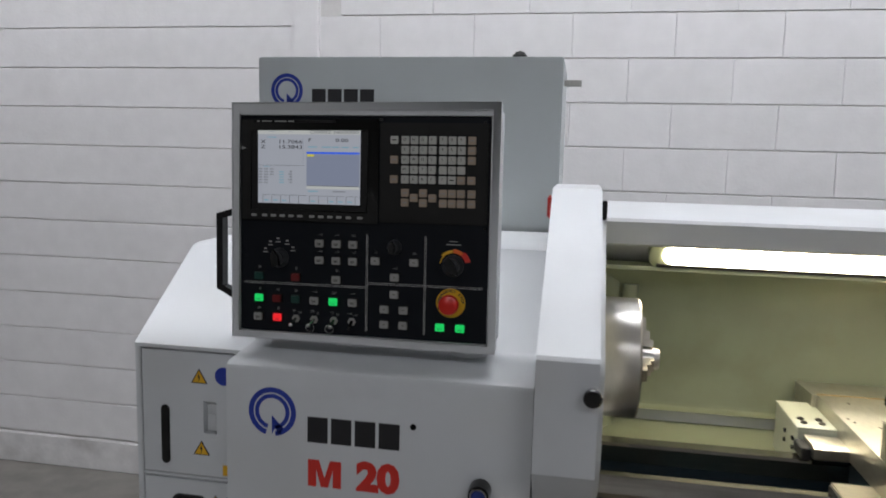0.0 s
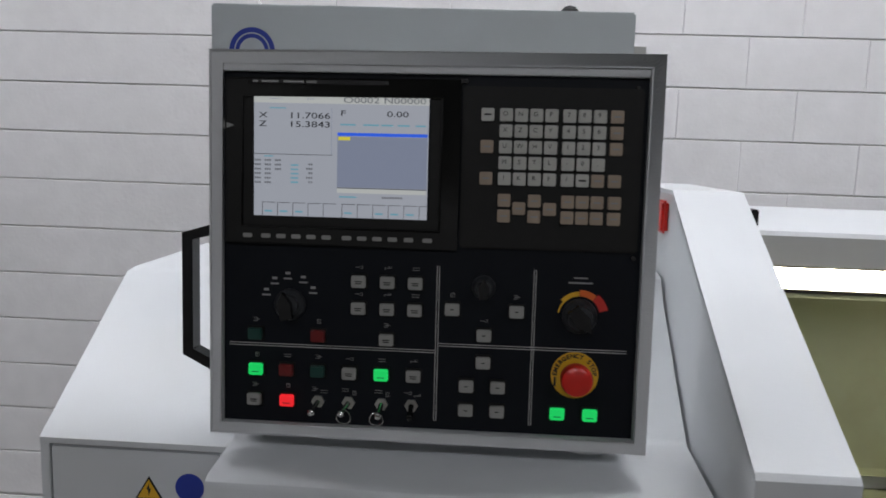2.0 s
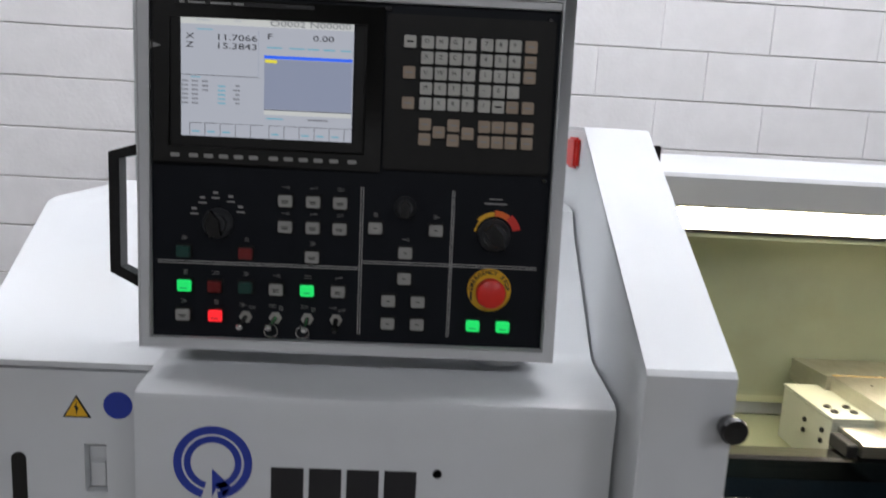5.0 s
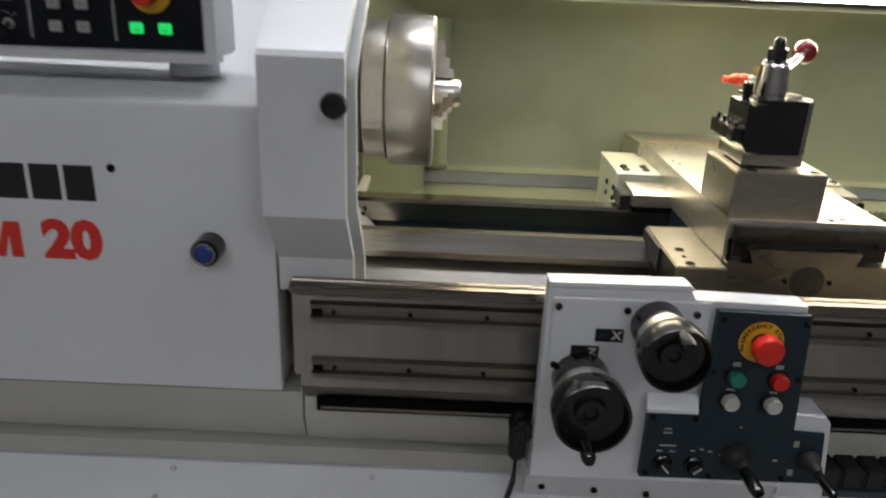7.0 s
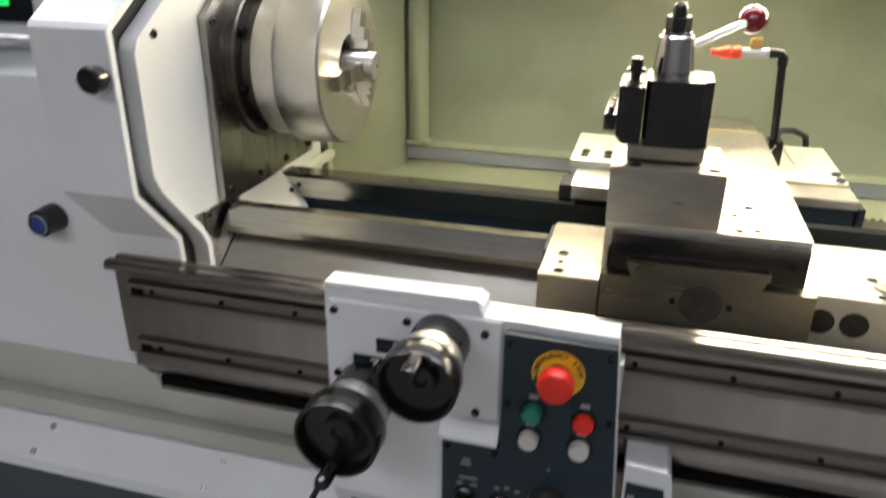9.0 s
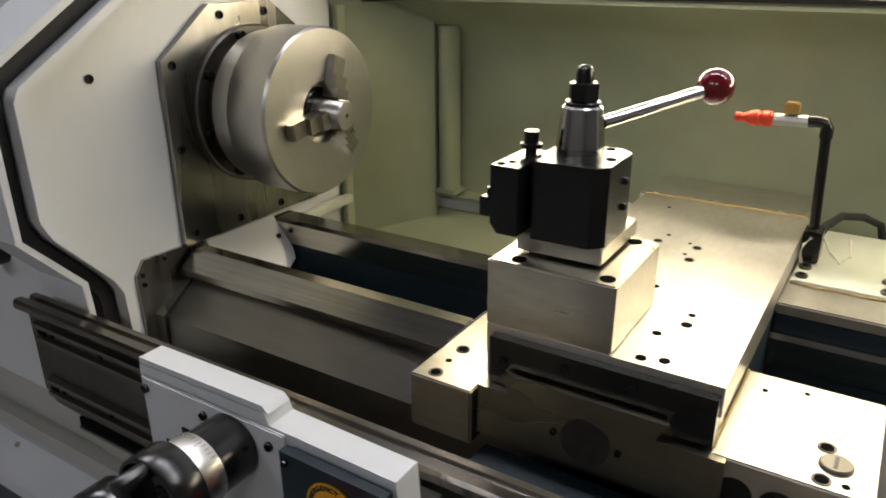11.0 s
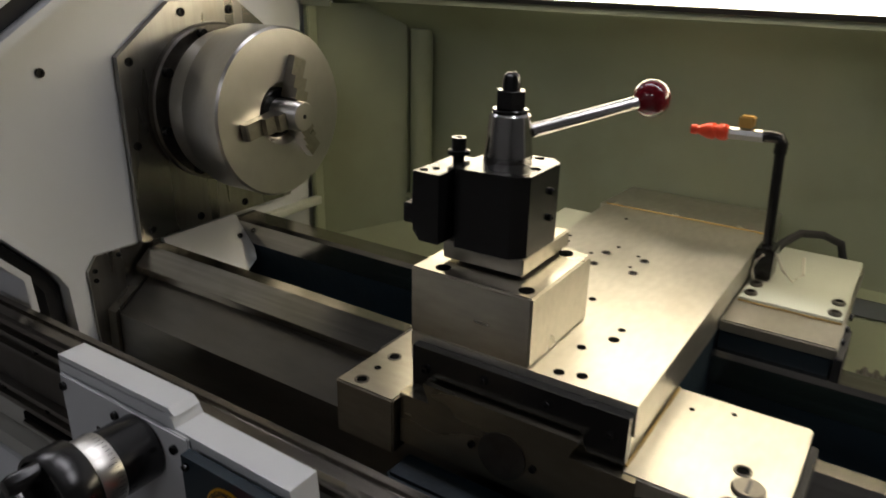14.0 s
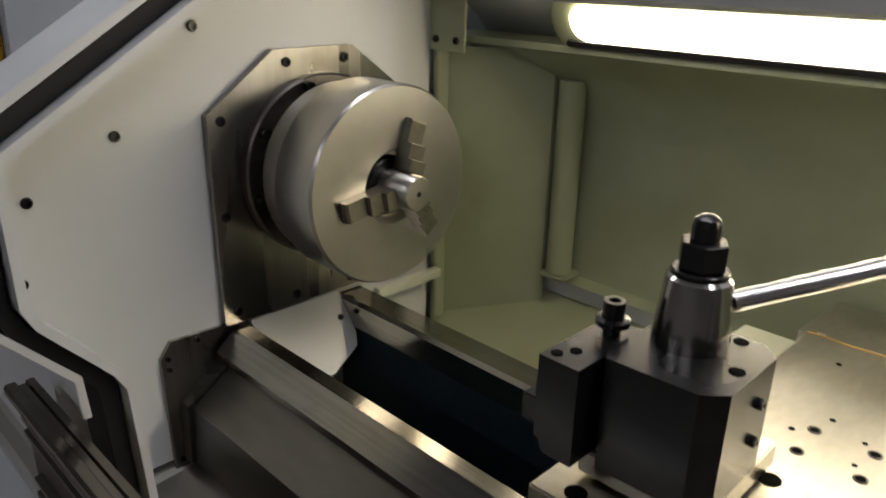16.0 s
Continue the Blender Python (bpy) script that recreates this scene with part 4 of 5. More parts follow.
for sx, sz in ((0.27, 0.715), (0.345, 0.712), (0.42, 0.708)):
    screw("screw", (sx, AY + 0.0135, sz), (0, -0.92, -0.39), 0.005, apron)


def axis_tag(ch, x, z):
    t = part("axis_tag", box(x - 0.018, x + 0.018, AY - 0.0066, AY - 0.0052, z - 0.009, z + 0.009), "bezel", apron)
    letters("axis_letter", ch, 0.016, Matrix.Translation((x + 0.009, AY - 0.0069, z)) @ FRONT, "ink", t, bold=0.0006)
    part("axis_bar", box(x - 0.014, x - 0.002, AY - 0.0069, AY - 0.0067, z - 0.004, z + 0.004), "slate", t)


axis_tag("X", 0.333, 0.967)
axis_tag("Z", 0.304, 0.942)


def handwheel(x, z, deep, r, handle_deg, bright):
    """A dished black handwheel with a graduated steel ring and a turning handle."""
    at = (x, AY - 0.004, z)
    w = part("handwheel", revolve([(r * 0.72, 0.0), (r * 0.80, 0.003), (r * 0.80, 0.040), (r * 0.76, 0.0415)], at, (0, -1, 0), 48), "black", apron, "black dished handwheel")
    ring = part("graduated_ring", revolve([(r * 0.74, 0.0418), (r * 0.84, 0.042), (r * 0.85, 0.045), (r * 0.85, 0.064), (r * 0.835, 0.066)], at, (0, -1, 0), 64), "turned", w, "graduated bright steel ring")
    bm = bmesh.new()
    for k in range(50):
        c, q = math.cos(2 * math.pi * k / 50), math.sin(2 * math.pi * k / 50)
        pipe([(x + r * 0.85 * c, AY - 0.0485, z + r * 0.85 * q), (x + r * 0.85 * c, AY - (0.0580 if k % 5 == 0 else 0.0535), z + r * 0.85 * q)], 0.0003, 4, bm)
    tagged(part("graduation", bm, "ink_black", ring), kind="stuff")
    part("rim", revolve([(r * 0.86, 0.0662), (r * 0.98, 0.0665), (r, 0.0685), (r, deep - 0.0025), (r * 0.97, deep), (r * 0.90, deep), (r * 0.87, deep - 0.003), (r * 0.84, deep - 0.016), (r * 0.40, deep - 0.020), (r * 0.38, deep - 0.014), (r * 0.20, deep - 0.0135), (r * 0.14, deep - 0.018), (0, deep - 0.018)], at, (0, -1, 0), 56), "black", w)
    a = radians(handle_deg)
    hx, hz = x + r * 0.78 * math.cos(a), z + r * 0.78 * math.sin(a)
    part("handle", revolve([(0.006, 0), (0.006, 0.004), (0.0085, 0.006), (0.009, 0.030), (0.007, 0.036), (0, 0.037)], (hx, AY - 0.004 - deep + 0.008, hz), (0, -1, 0), 20), bright, w, "turning handle")


handwheel(0.391, 0.985, 0.098, 0.0420, 88, "black")
handwheel(0.302, 0.904, 0.102, 0.0470, -98, "black")


def push_button(x, z, y, r, material, parent, name="push_button", label="", collar="bezel"):
    b = part(name, revolve([(r * 1.25, 0), (r * 1.25, 0.004), (r * 1.08, 0.006), (r * 1.08, 0.002)], (x, y, z), (0, -1, 0), 24), collar, parent, label)
    part("cap", revolve([(r, 0.002), (r, 0.012), (r * 0.88, 0.0145), (0, 0.0145)], (x, y, z), (0, -1, 0), 24), material, b)
    return b


def stop_button(x, z, y, r, parent, local=False):
    """A red mushroom head on a yellow disc with its lettering round it."""
    d = part("emergency_stop", revolve([(r, 0), (r, 0.0015), (0, 0.0015)], (x, y, z), (0, -1, 0), 40), "yellow", parent, "emergency stop button on a yellow disc", local=local)
    part("stem", revolve([(r * 0.45, 0), (r * 0.45, 0.012)], (x, y - 0.0015, z), (0, -1, 0), 24), "bezel", d, local=local)
    part("head", revolve([(r * 0.5, 0.012), (r * 0.66, 0.014), (r * 0.68, 0.024), (r * 0.62, 0.029), (r * 0.45, 0.0315), (0, 0.032)], (x, y - 0.0015, z), (0, -1, 0), 36), "red", d, "red mushroom head", local=local)
    word = "EMERGENCY STOP"
    for k, ch in enumerate(word):
        if ch == " ":
            continue
        a = radians(178 - 172 * k / (len(word) - 1))
        m = Matrix.Translation((x + r * 0.83 * math.cos(a), y - 0.0017, z + r * 0.83 * math.sin(a))) @ FRONT @ Matrix.Rotation(a - math.pi / 2, 4, "Z")
        letters("stop_letter", ch, r * 0.26, m, "ink_black", d, local=local, bold=0.0003)
    bm = bmesh.new()
    part("print_bar", box(x - r * 0.88, x - r * 0.78, y - 0.0021, y - 0.0016, z - r * 0.5, z - r * 0.1, bm), "ink_black", d, local=local)
    return d


CYF = AY - 0.016
stop_button(0.522, 0.972, CYF, 0.028, apron)
push_button(0.498, 0.922, CYF, 0.011, "green", apron, label="green start button")
push_button(0.553, 0.920, CYF, 0.011, "red", apron, label="red stop button")
push_button(0.496, 0.887, CYF, 0.011, "key", apron, label="ivory push button")
push_button(0.551, 0.885, CYF, 0.011, "key", apron, label="ivory push button")
for px, pz in ((0.498, 0.939), (0.553, 0.937), (0.496, 0.900), (0.552, 0.898)):
    part("print_mark", box(px - 0.005, px + 0.005, CYF - 0.0004, CYF - 0.0001, pz - 0.003, pz + 0.003), "ink_dim", ctl)
for px, pz, w in ((0.425, 0.838, 0.009), (0.425, 0.832, 0.012), (0.428, 0.812, 0.022), (0.418, 0.803, 0.008), (0.435, 0.803, 0.008), (0.462, 0.805, 0.006), (0.474, 0.808, 0.006), (0.486, 0.805, 0.006), (0.575, 0.795, 0.007), (0.50, 0.80, 0.004), (0.52, 0.845, 0.003), (0.58, 0.76, 0.012), (0.545, 0.762, 0.006)):
    part("print_mark", box(px - w / 2, px + w / 2, CYF - 0.0004, CYF - 0.0001, pz - 0.0012, pz + 0.0012), "ink_dim", ctl)


def selector(x, z, deg):
    s = part("selector_knob", revolve([(0.013, 0), (0.013, 0.004), (0.0105, 0.006), (0.0095, 0.016), (0, 0.017)], (x, CYF, z), (0, -1, 0), 28), "black", apron, "black rotary selector")
    a = radians(deg)
    d = Vector((math.cos(a), 0, math.sin(a)))
    part("pointer", pipe([Vector((x, CYF - 0.0172, z)) - d * 0.006, Vector((x, CYF - 0.0172, z)) + d * 0.008], 0.0012, 6), "ink", s)


selector(0.424, 0.785, 130)
selector(0.466, 0.784, 40)


def joystick(x, z, y, r, parent):
    j = part("joystick", revolve([(r * 1.5, 0), (r * 1.45, 0.006), (r * 1.1, 0.012), (r * 0.8, 0.018), (r * 0.85, 0.022), (r * 0.62, 0.028)], (x, y, z), (0.1, -1, -0.12), 24), "rubber", parent, "black rubber-booted joystick")
    part("grip", revolve([(r * 0.5, 0.026), (r * 0.62, 0.034), (r * 0.66, 0.060), (r * 0.55, 0.068), (r * 0.3, 0.070), (r * 0.25, 0.066), (0, 0.066)], (x, y, z), (0.1, -1, -0.12), 20), "black", j)


joystick(0.521, 0.800, CYF, 0.014, apron)

side = thing("side_switch_box", (0.64, 1.36, 0.715), "small grey switch box with a black joystick beside the apron", "switch box")
part("body", prism([(0.6025, 0.715), (0.6025, 0.850), (0.648, 0.846), (0.654, 0.838), (0.668, 0.715)], "y", AY + 0.012, 1.400), "white", side, "", 0.004)
sp = part("plate", prism([(0.606, 0.742), (0.606, 0.826), (0.647, 0.824), (0.657, 0.742)], "y", AY + 0.008, AY + 0.0115), "slate", side, "slate control plate", 0.001)
joystick(0.632, 0.782, AY + 0.008, 0.011, side)
for px, pz in ((0.612, 0.806), (0.612, 0.759)):
    part("print_mark", box(px - 0.004, px + 0.004, AY + 0.0075, AY + 0.0079, pz - 0.005, pz + 0.005), "ink_dim", sp)

lever = thing("feed_lever", (0.232, 1.38, 0.76), "black hanging lever with a ball end beside the apron", "lever")
part("boss", revolve([(0.016, 0), (0.018, 0.006), (0.018, 0.03), (0.014, 0.034), (0, 0.034)], (0.236, 1.384, 0.80), (0, -1, 0), 20), "black", lever)
part("hub", box(0.220, 0.243, 1.345, 1.375, 0.757, 0.81), "rubber", lever, "", 0.004)
part("rod", pipe([(0.232, 1.358, 0.762), (0.226, 1.33, 0.735), (0.212, 1.305, 0.702)], 0.0042, 10), "black", lever)
part("ball", revolve([(0.011 * math.sin(math.pi * k / 10), -0.011 * math.cos(math.pi * k / 10)) for k in range(11)], (0.210, 1.302, 0.697), (0, 0, 1), 18), "black", lever)

chain = thing("cable_chain", (1.0, 1.40, 0.715), "black plastic cable chain along the machine front", "cable chain")
for k in range(20):
    x0 = 0.672 + 0.034 * k
    lk = part("link", box(x0, x0 + 0.030, 1.372, 1.41, 0.712, 0.748), "rubber", chain, "", 0.003)
    part("rib", box(x0 + 0.027, x0 + 0.036, 1.376, 1.406, 0.717, 0.743), "black", chain)
part("chain_tray", box(0.66, 1.9, 1.37, 1.42, 0.70, 0.7115), "base", chain)

# ---------------------------------------------------------------- control pendant
pend = thing("control_pendant", (-0.4475, 1.5027, 1.5024), "grey framed black machine control pendant with a lit screen", "control panel", turn=-0.7, lean=-2.0, roll=-0.5)


def P(name, bm, material, parent=pend, label="", bevel=0.0, segs=2):
    return part(name, bm, material, parent, label, bevel, segs, local=True)


def ring_frame(x0, x1, z0, z1, t, y0, y1):
    """A rectangular frame: four mitred sides."""
    bm = bmesh.new()
    o, i = [(x0, z0), (x1, z0), (x1, z1), (x0, z1)], [(x0 + t, z0 + t), (x1 - t, z0 + t), (x1 - t, z1 - t), (x0 + t, z1 - t)]
    for k in range(4):
        prism([o[k - 1], o[k], i[k], i[k - 1]], "y", y0, y1, bm)
    bmesh.ops.remove_doubles(bm, verts=bm.verts[:], dist=1e-6)
    return bm


P("case", box(-0.262, 0.244, 0.012, 0.105, -0.232, 0.212), "grey", bevel=0.004)
P("frame", ring_frame(-0.269, 0.249, -0.238, 0.217, 0.014, -0.006, 0.03), "grey", pend, "light grey enamelled frame", 0.002)
P("frame_head", box(-0.2545, 0.2345, -0.005, 0.0115, 0.1935, 0.2028), "grey", pend, "", 0.001)
face = P("face", box(-0.2545, 0.2345, 0.002, 0.0115, -0.2235, 0.1930), "film", pend, "black printed control film")
P("arm_foot", cyl((0.19, 0.08, -0.262), (0, 0, 1), 0.035, 0.033, 28), "grey", pend, "", 0.002)
P("underside", box(-0.25, 0.225, 0.02, 0.100, -0.236, -0.229), "bezel")
hd = P("grab_handle", prism([(-0.2695, 0.014), (-0.306, 0.003), (-0.306, -0.145), (-0.2695, -0.164), (-0.2695, -0.150), (-0.293, -0.138), (-0.293, -0.005), (-0.2695, 0.001)], "y", 0.0, 0.022), "black", pend, "black plastic grab handle", 0.003)
bez = P("screen_bezel", ring_frame(-0.251, 0.022, -0.006, 0.186, 0.020, -0.004, 0.0015), "bezel", pend, "", 0.0015)
P("screen_surround", ring_frame(-0.2305, 0.0015, 0.0145, 0.1805, 0.012, -0.0015, 0.0015), "bezel")
scr = P("screen", box(-0.218, -0.013, -0.0002, 0.0016, 0.019, 0.168), "lcd", pend, "lit pale grey screen with position read-outs")
P("badge_strip", box(-0.224, -0.06, -0.0046, -0.0041, 0.1795, 0.1845), "black", bez)
for bx, bw in ((-0.218, 0.006), (-0.208, 0.020), (-0.182, 0.024), (-0.155, 0.012)):
    P("print_bar", box(bx, bx + bw, -0.0049, -0.0047, 0.1808, 0.1832), "ink_dim", bez)
P("arrow_mark", prism([(-0.2545, 0.126), (-0.2545, 0.136), (-0.240, 0.131)], "y", -0.0045, -0.0041), "ink_dim", bez)


def S(name, x0, x1, z0, z1, material, lift=0.0006):
    return P(name, box(x0, x1, -0.0002 - lift, -0.0002 - lift + 0.0003, z0, z1), material, scr)


def T(text, x, z, size, align="LEFT", material="lcd_text"):
    letters("read_out", text, size, Matrix.Translation((x, -0.0011, z)) @ FRONT @ Matrix.Diagonal((1.58, 1, 1, 1)), material, scr, local=True, align=align, bold=0.0)


S("title_strip", -0.218, -0.013, 0.158, 0.168, "lcd_white")
S("program_field", -0.119, -0.014, 0.062, 0.121, "lcd_blue")
S("program_bar", -0.119, -0.014, 0.1215, 0.1252, "lcd_bar", 0.0009)
S("cursor", -0.118, -0.104, 0.1165, 0.1203, "lcd_yellow", 0.0009)
S("entry_line", -0.119, -0.014, 0.0555, 0.0605, "lcd_white")
S("rule", -0.119, -0.014, 0.0608, 0.0616, "lcd_text")
S("rule", -0.218, -0.125, 0.0985, 0.0991, "lcd_text")
S("rule", -0.1262, -0.1257, 0.099, 0.153, "lcd_blue")
T("X", -0.212, 0.1435, 0.0092)
T("11.7066", -0.127, 0.1435, 0.0098, "RIGHT")
T("Z", -0.212, 0.1335, 0.0092)
T("15.3843", -0.127, 0.1335, 0.0098, "RIGHT")
T("F", -0.116, 0.147, 0.0092)
T("0.00", -0.036, 0.147, 0.0095, "RIGHT")
T("O0002 N00000", -0.016, 0.1622, 0.0096, "RIGHT", "lcd_grey")
for k in range(6):
    for cx in (-0.217, -0.205, -0.193):
        if cx > -0.2 and k > 2:
            continue
        for q in range(3):
            S("text_bar", cx + 0.0026 * q, cx + 0.0026 * q + 0.0019, 0.0905 - 0.0052 * k, 0.0927 - 0.0052 * k, "lcd_grey")
    if k < 5:
        S("text_bar", -0.174, -0.165, 0.0855 - 0.0050 * k, 0.0873 - 0.0050 * k, "lcd_cyan")
        for q in range(3 if k % 2 else 2):
            S("text_bar", -0.1502 - 0.0028 * q, -0.1482 - 0.0028 * q, 0.0865 - 0.0052 * k, 0.0887 - 0.0052 * k, "lcd_grey")
for x0, w in ((-0.116, 0.018), (-0.089, 0.018), (-0.068, 0.014), (-0.049, 0.014), (-0.028, 0.012)):
    S("text_bar", x0, x0 + w, 0.1335, 0.1353, "lcd_cyan")
S("text_bar", -0.199, -0.18, 0.1515, 0.1528, "lcd_cyan")
S("text_bar", -0.206, -0.195, 0.0957, 0.0969, "lcd_cyan")
for q in range(8):
    S("text_bar", -0.066 + 0.0031 * q, -0.0637 + 0.0031 * q, 0.050, 0.0522, "lcd_grey")
S("text_bar", -0.116, -0.096, 0.050, 0.0517, "lcd_cyan")
S("text_bar", -0.20, -0.183, 0.1622, 0.1637, "lcd_blue")
S("text_bar", -0.155, -0.147, 0.1622, 0.1637, "lcd_blue")
for k in range(11):
    x0 = -0.206 + 0.0182 * k - (0.002 if k < 5 else -0.002)
    S("soft_label_edge", x0, x0 + 0.0006, 0.024, 0.0425, "lcd_text")
    S("soft_label_edge", x0, x0 + 0.0155, 0.0420, 0.0426, "lcd_text")
    if k in (0, 1, 2, 5, 7, 8, 9):
        S("text_bar", x0 + 0.003, x0 + 0.012, 0.031, 0.033, "lcd_cyan")
S("rule", -0.206, -0.015, 0.0236, 0.0242, "lcd_text")

soft = [-0.224, -0.202, -0.184, -0.166, -0.148, -0.130, -0.106, -0.088, -0.070, -0.052, -0.033, -0.011]
for x in soft:
    P("soft_key", box(x - 0.0055, x + 0.0055, -0.0065, -0.0042, 0.0005, 0.0055), "button", bez, "", 0.0008)

kb = P("keyboard_plate", box(0.026, 0.2295, -0.004, 0.0015, -0.004, 0.181), "bezel", pend, "charcoal keyboard plate", 0.002)


def key(x, z, ch="", tan=False):
    """One square key cap with its letter or printed bar."""
    k = P("key", box(x - 0.0073, x + 0.0073, -0.0085, -0.0042, z - 0.0073, z + 0.0073), "key_tan" if tan else "key", kb, "tan key" if tan else "", 0.0009)
    if ch:
        letters("key_letter", ch, 0.0072, Matrix.Translation((x - 0.001, -0.0088, z + 0.001)) @ FRONT, "ink_black", k, local=True)
    else:
        P("key_print", box(x - 0.004, x + 0.004, -0.0089, -0.0086, z - 0.001, z + 0.001), "ink_dim" if tan else "bezel", k)


colx = [0.0755, 0.0925, 0.1095, 0.1265, 0.1465, 0.1635, 0.1805]
rowz = [0.149, 0.131, 0.113, 0.095, 0.077]
for r, chars in enumerate(("ONGP789", "XZCY456", "UWHV123", "MSTL-0.", "IKRF/  ")):
    for c, ch in enumerate(chars):
        key(colx[c], rowz[r], ch.strip(), r == 4 and c == 6)
for x, z in ((0.1995, 0.149), (0.1995, 0.131), (0.1995, 0.113), (0.1995, 0.077), (0.0545, 0.113), (0.0545, 0.077), (0.076, 0.0525), (0.076, 0.0345), (0.093, 0.0435), (0.1105, 0.0525), (0.1105, 0.0345), (0.128, 0.0435)):
    key(x, z, "", True)
key(0.0545, 0.149)
for c in (0.148, 0.1645, 0.181, 0.2005):
    for z in (0.0525, 0.0345):
        key(c, z, "", True)

# printed dividing lines
for x0, x1, z0, z1 in ((-0.248, 0.001, -0.1310, -0.1298), (-0.248, 0.001, -0.1282, -0.1270), (0.0005, 0.0017, -0.213, -0.027), (0.0032, 0.0044, -0.213, -0.027),
                       (0.005, 0.224, -0.1225, -0.1213), (0.005, 0.224, -0.1197, -0.1185), (0.1135, 0.1147, -0.213, -0.027), (0.116, 0.1172, -0.213, -0.027)):
    if x1 - x0 < z1 - z0:
        x0, x1 = (x0 + x1) / 2 - 0.00035, (x0 + x1) / 2 + 0.00035
    else:
        z0, z1 = (z0 + z1) / 2 - 0.00035, (z0 + z1) / 2 + 0.00035
    P("print_line", box(x0, x1, 0.0012, 0.0017, z0, z1), "ink", face)


def icon(x, z, k):
    """A small printed line symbol, one of several kinds."""
    bm = bmesh.new()
    bars = (((-0.004, 0.001, 0.0018, 0.0023), (0.0005, 0.001, -0.0023, 0.0023), (-0.004, 0.001, -0.0023, -0.0018), (-0.0025, 0.004, -0.0003, 0.0003)),
            ((-0.0045, 0.0045, 0.0012, 0.0017), (-0.0045, 0.0045, -0.0017, -0.0012)),
            ((-0.0022, -0.0017, -0.0025, 0.0025), (0.0017, 0.0022, -0.0025, 0.0025), (-0.0022, 0.0022, 0.0020, 0.0025), (-0.0003, 0.0003, -0.0012, 0.0012), (-0.0022, 0.0022, -0.0025, -0.0020)),
            ((-0.005, 0.001, -0.0003, 0.0003), (0.001, 0.004, 0.0012, 0.0017), (0.001, 0.004, -0.0017, -0.0012), (0.0035, 0.004, -0.0017, 0.0017)),
            ((-0.004, -0.0035, -0.002, 0.001), (-0.004, 0.004, -0.0003, 0.0002), (0.001, 0.0015, -0.0003, 0.0022), (0.0035, 0.004, -0.0003, 0.0022)))[k % 5]
    for a0, a1, b0, b1 in bars:
        box(x + a0, x + a1, 0.0013, 0.0017, z + b0, z + b1, bm)
    tagged(P("symbol", bm, "ink_dim", face), kind="stuff")


def square_button(x, z, material, s=0.0085, glow=""):
    b = P("square_button", box(x - s - 0.0015, x + s + 0.0015, -0.0015, 0.0018, z - s - 0.0005, z + s + 0.0005), "bezel", pend, glow, 0.001)
    P("cap", box(x - s, x + s, -0.007, -0.0016, z - s * 0.84, z + s * 0.84), material, b, "", 0.0012)
    if material == "button":
        wide = 0.5 if x < 0 else 0.25
        P("print_bar", box(x - s * wide, x + s * wide, -0.0073, -0.0071, z - 0.0002, z + 0.0010), "bezel", b)
        if x < 0:
            P("print_bar", box(x - s * 0.42, x + s * 0.42, -0.0073, -0.0071, z - 0.0026, z - 0.0014), "bezel", b)
    elif glow:
        P("print_bar", box(x - s * 0.5, x + s * 0.5, -0.0073, -0.0071, z - 0.0032, z - 0.0022), "green_dark" if material == "led_green" else "red_dark", b)
    if x < 0 or z > -0.12:
        icon(x, z + 0.0165, round(abs(x) * 700 + abs(z) * 300))


for x, z in ((-0.091, -0.048), (-0.057, -0.048), (-0.024, -0.048), (-0.091, -0.080), (-0.057, -0.080), (-0.024, -0.080), (-0.057, -0.1165), (-0.101, -0.159), (-0.024, -0.159), (-0.216, -0.195),
             (0.020, -0.077), (0.095, -0.077), (0.058, -0.1065), (0.058, -0.139), (0.039, -0.168), (0.076, -0.168), (0.039, -0.197), (0.076, -0.197)):
    square_button(x, z, "button")
for x, z, m, g in ((-0.215, -0.115, "green_dark", ""), (-0.139, -0.115, "red_dark", ""), (-0.177, -0.158, "red_dark", ""), (-0.139, -0.158, "green_dark", ""), (-0.214, -0.158, "led_green", "lit green button"),
                   (-0.0625, -0.159, "led_green", "lit green button"), (-0.176, -0.195, "led_red", "lit red button"), (0.1465, -0.196, "led_green", "lit green button"), (0.1845, -0.196, "led_green", "lit green button")):
    square_button(x, z, m, 0.0085, g)


def rotary(x, z, r, deg):
    k = P("rotary_knob", revolve([(r, 0), (r, 0.003), (r * 0.92, 0.006), (r * 0.7, 0.010), (r * 0.66, 0.018), (0, 0.019)], (x, 0.0018, z), (0, -1, 0), 32), "knob_grey", pend, "smoky grey rotary knob with a black pointer")
    a = radians(deg)
    d, s = Vector((math.cos(a), 0, math.sin(a))), Vector((-math.sin(a), 0, math.cos(a)))
    c = Vector((x, 0, z))
    pts = [c + d * r * 0.95, c + d * r * 0.2 + s * r * 0.42, c - d * r * 0.75 + s * r * 0.36, c - d * r * 0.75 - s * r * 0.36, c + d * r * 0.2 - s * r * 0.42]
    P("pointer", prism([(p.x, p.z) for p in pts], "y", -0.0175, -0.026), "black", k, "", 0.001)


rotary(-0.174, -0.079, 0.019, 100)
rotary(0.056, -0.050, 0.014, 90)
rotary(0.168, -0.080, 0.0205, -50)
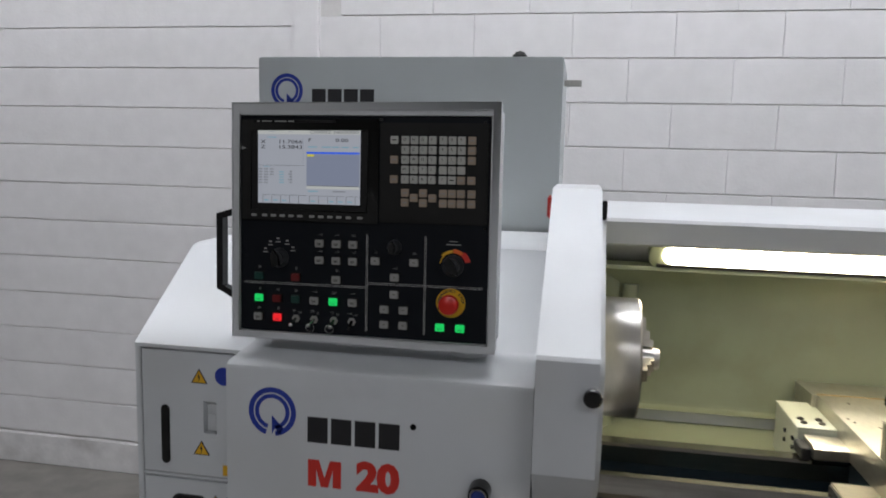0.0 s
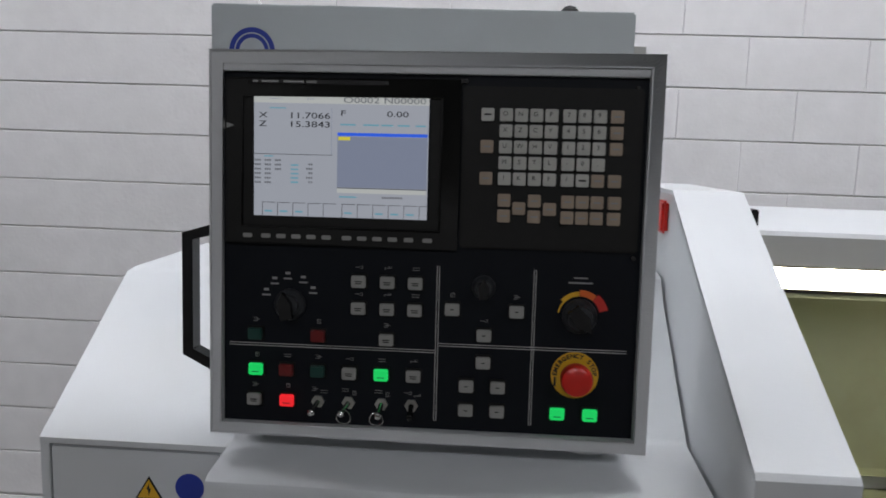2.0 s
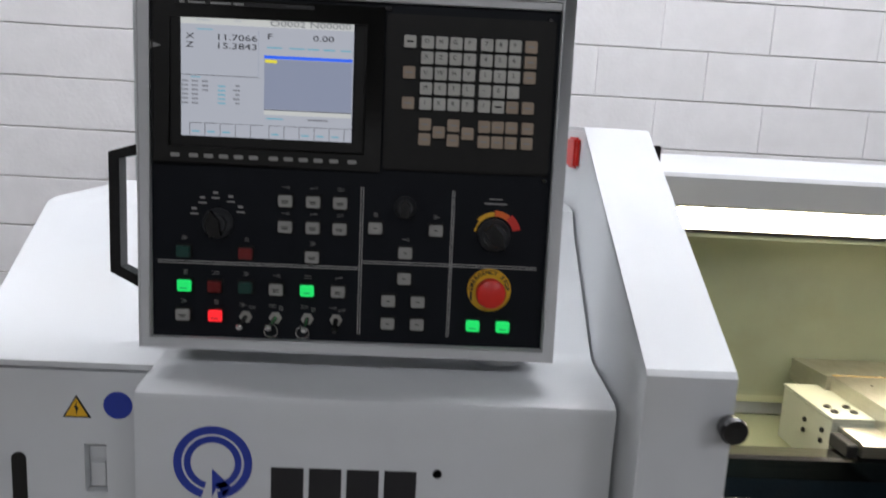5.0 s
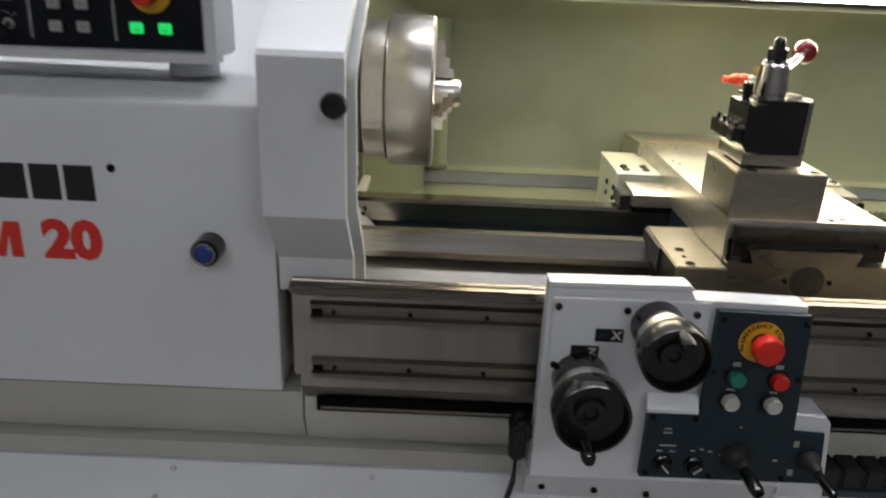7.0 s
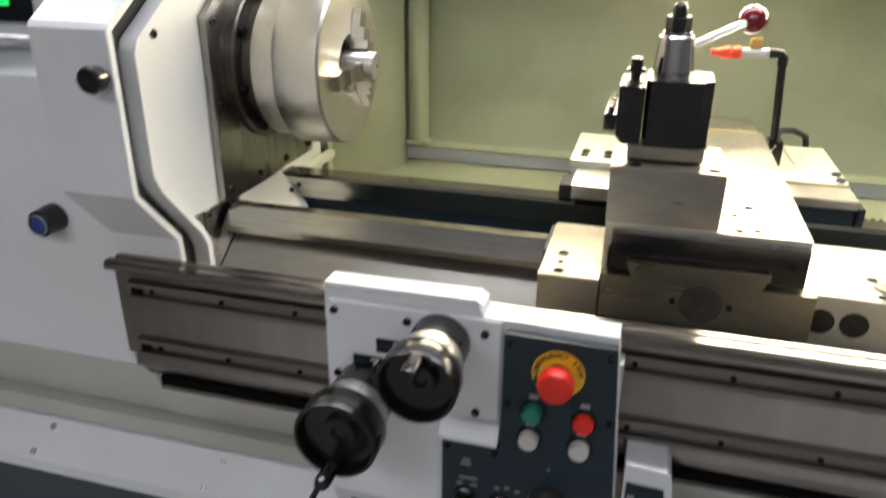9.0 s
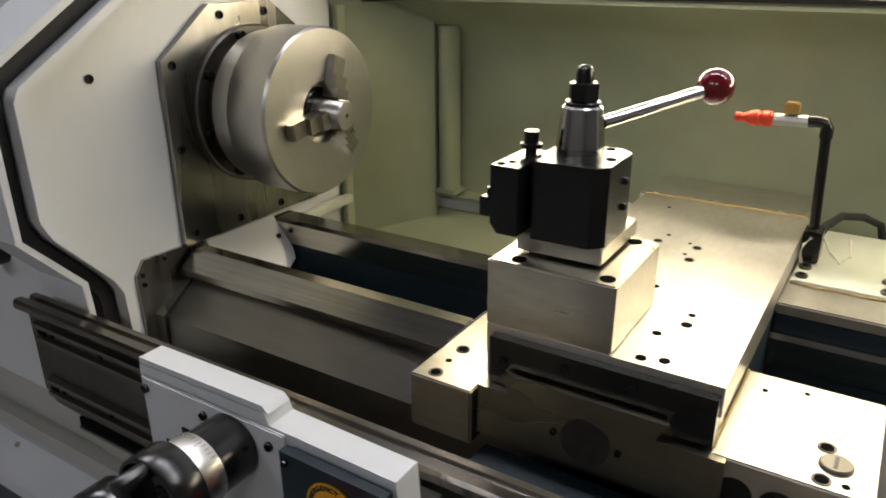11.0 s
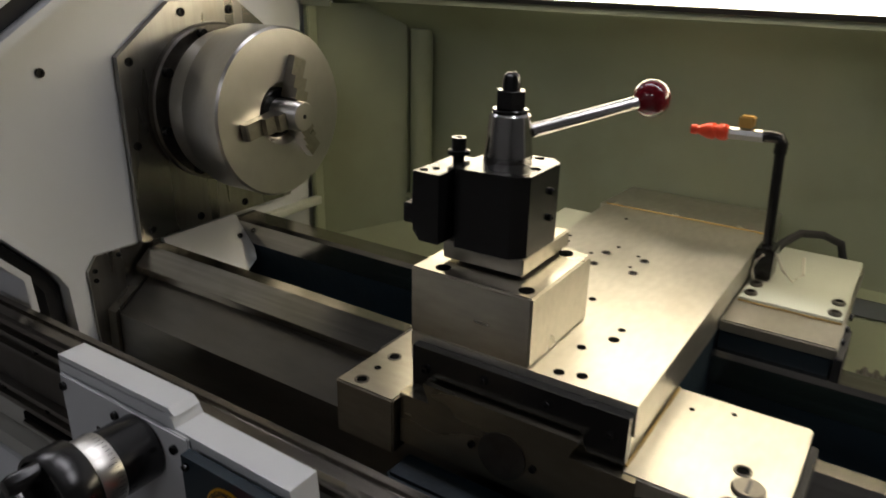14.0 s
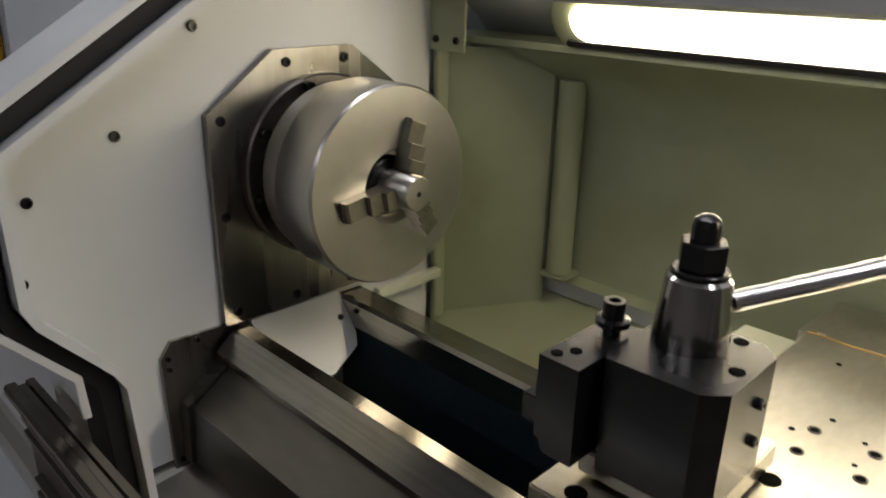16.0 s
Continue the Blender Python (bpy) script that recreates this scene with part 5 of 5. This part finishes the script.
for a in (160, 128, 96, 60, 28):
    c, s = math.cos(radians(a)), math.sin(radians(a))
    P("symbol", box(-0.174 + 0.031 * c - 0.005, -0.174 + 0.031 * c + 0.005, 0.0013, 0.0017, -0.079 + 0.031 * s - 0.001, -0.079 + 0.031 * s + 0.001), "ink_dim", face)
    P("symbol", box(-0.174 + 0.031 * c - 0.003, -0.174 + 0.031 * c + 0.003, 0.0013, 0.0017, -0.074 + 0.031 * s, -0.071 + 0.031 * s), "ink_dim", face)


def arc_print(x, z, r0, r1, a0, a1, material):
    bm = bmesh.new()
    n = 12
    pts = [(x + r1 * math.cos(radians(a0 + (a1 - a0) * k / n)), z + r1 * math.sin(radians(a0 + (a1 - a0) * k / n))) for k in range(n + 1)]
    pts += [(x + r0 * math.cos(radians(a1 + (a0 - a1) * k / n)), z + r0 * math.sin(radians(a1 + (a0 - a1) * k / n))) for k in range(n + 1)]
    P("arc_scale", prism(pts, "y", 0.0012, 0.0017, bm), material, face)


arc_print(0.168, -0.080, 0.0235, 0.0255, 172, 140, "yellow")
arc_print(0.168, -0.080, 0.0235, 0.029, 140, 92, "yellow")
arc_print(0.168, -0.080, 0.0235, 0.031, 91, 52, "orange")
arc_print(0.168, -0.080, 0.0235, 0.0335, 51, 14, "ink_red")
P("symbol", box(0.154, 0.182, 0.0013, 0.0017, -0.042, -0.040), "ink_dim", face)
P("symbol", box(0.160, 0.176, 0.0013, 0.0017, -0.036, -0.0345), "ink_dim", face)
stop_button(0.1655, -0.150, 0.0018, 0.0275, pend, True)
for x, lean in ((-0.139, -0.3), (-0.102, -0.4), (-0.062, -0.1), (-0.026, 0.0)):
    t = P("toggle_switch", cyl((x, 0.0018, -0.196), (0, -1, 0), 0.008, 0.003, 6), "zinc", pend, "small chromed toggle switch")
    P("toggle_stem", revolve([(0.0035, 0), (0.0028, 0.010), (0.0045, 0.018), (0.003, 0.021), (0, 0.021)], (x, -0.001, -0.196), (lean, -1, -0.6), 12), "chrome" if x < -0.05 else "black", t)
    icon(x - 0.004, -0.181, round(abs(x) * 500))
    icon(x + 0.007, -0.184, round(abs(x) * 500) + 1)
def key_ring(x, z, r):
    """A thin split ring hanging from a switch key."""
    bm = pipe([(x + r * math.cos(2 * math.pi * k / 18), -0.014 - 0.002 * math.cos(4 * math.pi * k / 18), z + r * math.sin(2 * math.pi * k / 18)) for k in range(19)], 0.0007, 6)
    P("key_ring", bm, "chrome", pend, "thin steel key ring")


key_ring(-0.1045, -0.2095, 0.0082)
key_ring(-0.0655, -0.2100, 0.0080)
for x, z in ((0.024, 0.1865), (0.029, 0.1865), (0.222, 0.182), (0.226, -0.010)):
    P("screw", revolve([(0.003, 0), (0.0028, 0.0015), (0, 0.0015)], (x, 0.0005, z), (0, -1, 0), 12), "black", pend)

# ---------------------------------------------------------------- wall blocks
LONG, HIGH = 0.43, 0.19


def wall_block(w, h):
    bm = box(-w / 2 + 0.0006, w / 2 - 0.0006, 0.0, 0.05, -h / 2 + 0.0024, h / 2 - 0.0024)
    front = [e for e in bm.edges if all(v.co.y < 0.01 for v in e.verts)]
    bmesh.ops.bevel(bm, geom=front, offset=0.0022, segments=1, affect="EDGES")
    return finish("block", bm, "block", smooth=False)


def wall_piece(mesh, x, z, jit):
    ob = new("block", mesh)
    ob.parent = wall_north
    ob.location = (x, 3.494 + jit, z)


full = wall_block(LONG, HIGH)
course = wall_block(5.6, HIGH)
rest = bmesh.new()
count = 0
for row in range(-10, 14):
    z = 2.06 + HIGH * (row + 0.5)
    # beyond the pilaster the thick paint hides the upright joints, and the courses lie lower
    if 0.16 < z - 0.045 < 4.5:
        wall_piece(course, -1.39 - 2.8, z - 0.045, 0.0006 * math.sin(5.3 * row))
    for col in range(-3, 17):
        x = LONG * (col + 0.5) + (-0.123 if row % 2 == 0 else 0.119)
        if z < 0.2 or z > 4.5 or x < -1.25:
            continue
        jit = 0.0005 * math.sin(12.9 * row + 78.2 * col)
        if x < 3.0 and 0.3 < z < 3.4 and count < 270:
            wall_piece(full, x, z, jit)
            count += 1
        else:
            box(x - LONG / 2 + 0.0012, x + LONG / 2 - 0.0012, 3.494 + jit, 3.51, z - HIGH / 2 + 0.0024, z + HIGH / 2 - 0.0024, rest)
tagged(part("far_blocks", rest, "block", wall_north, smooth=False), kind="stuff")
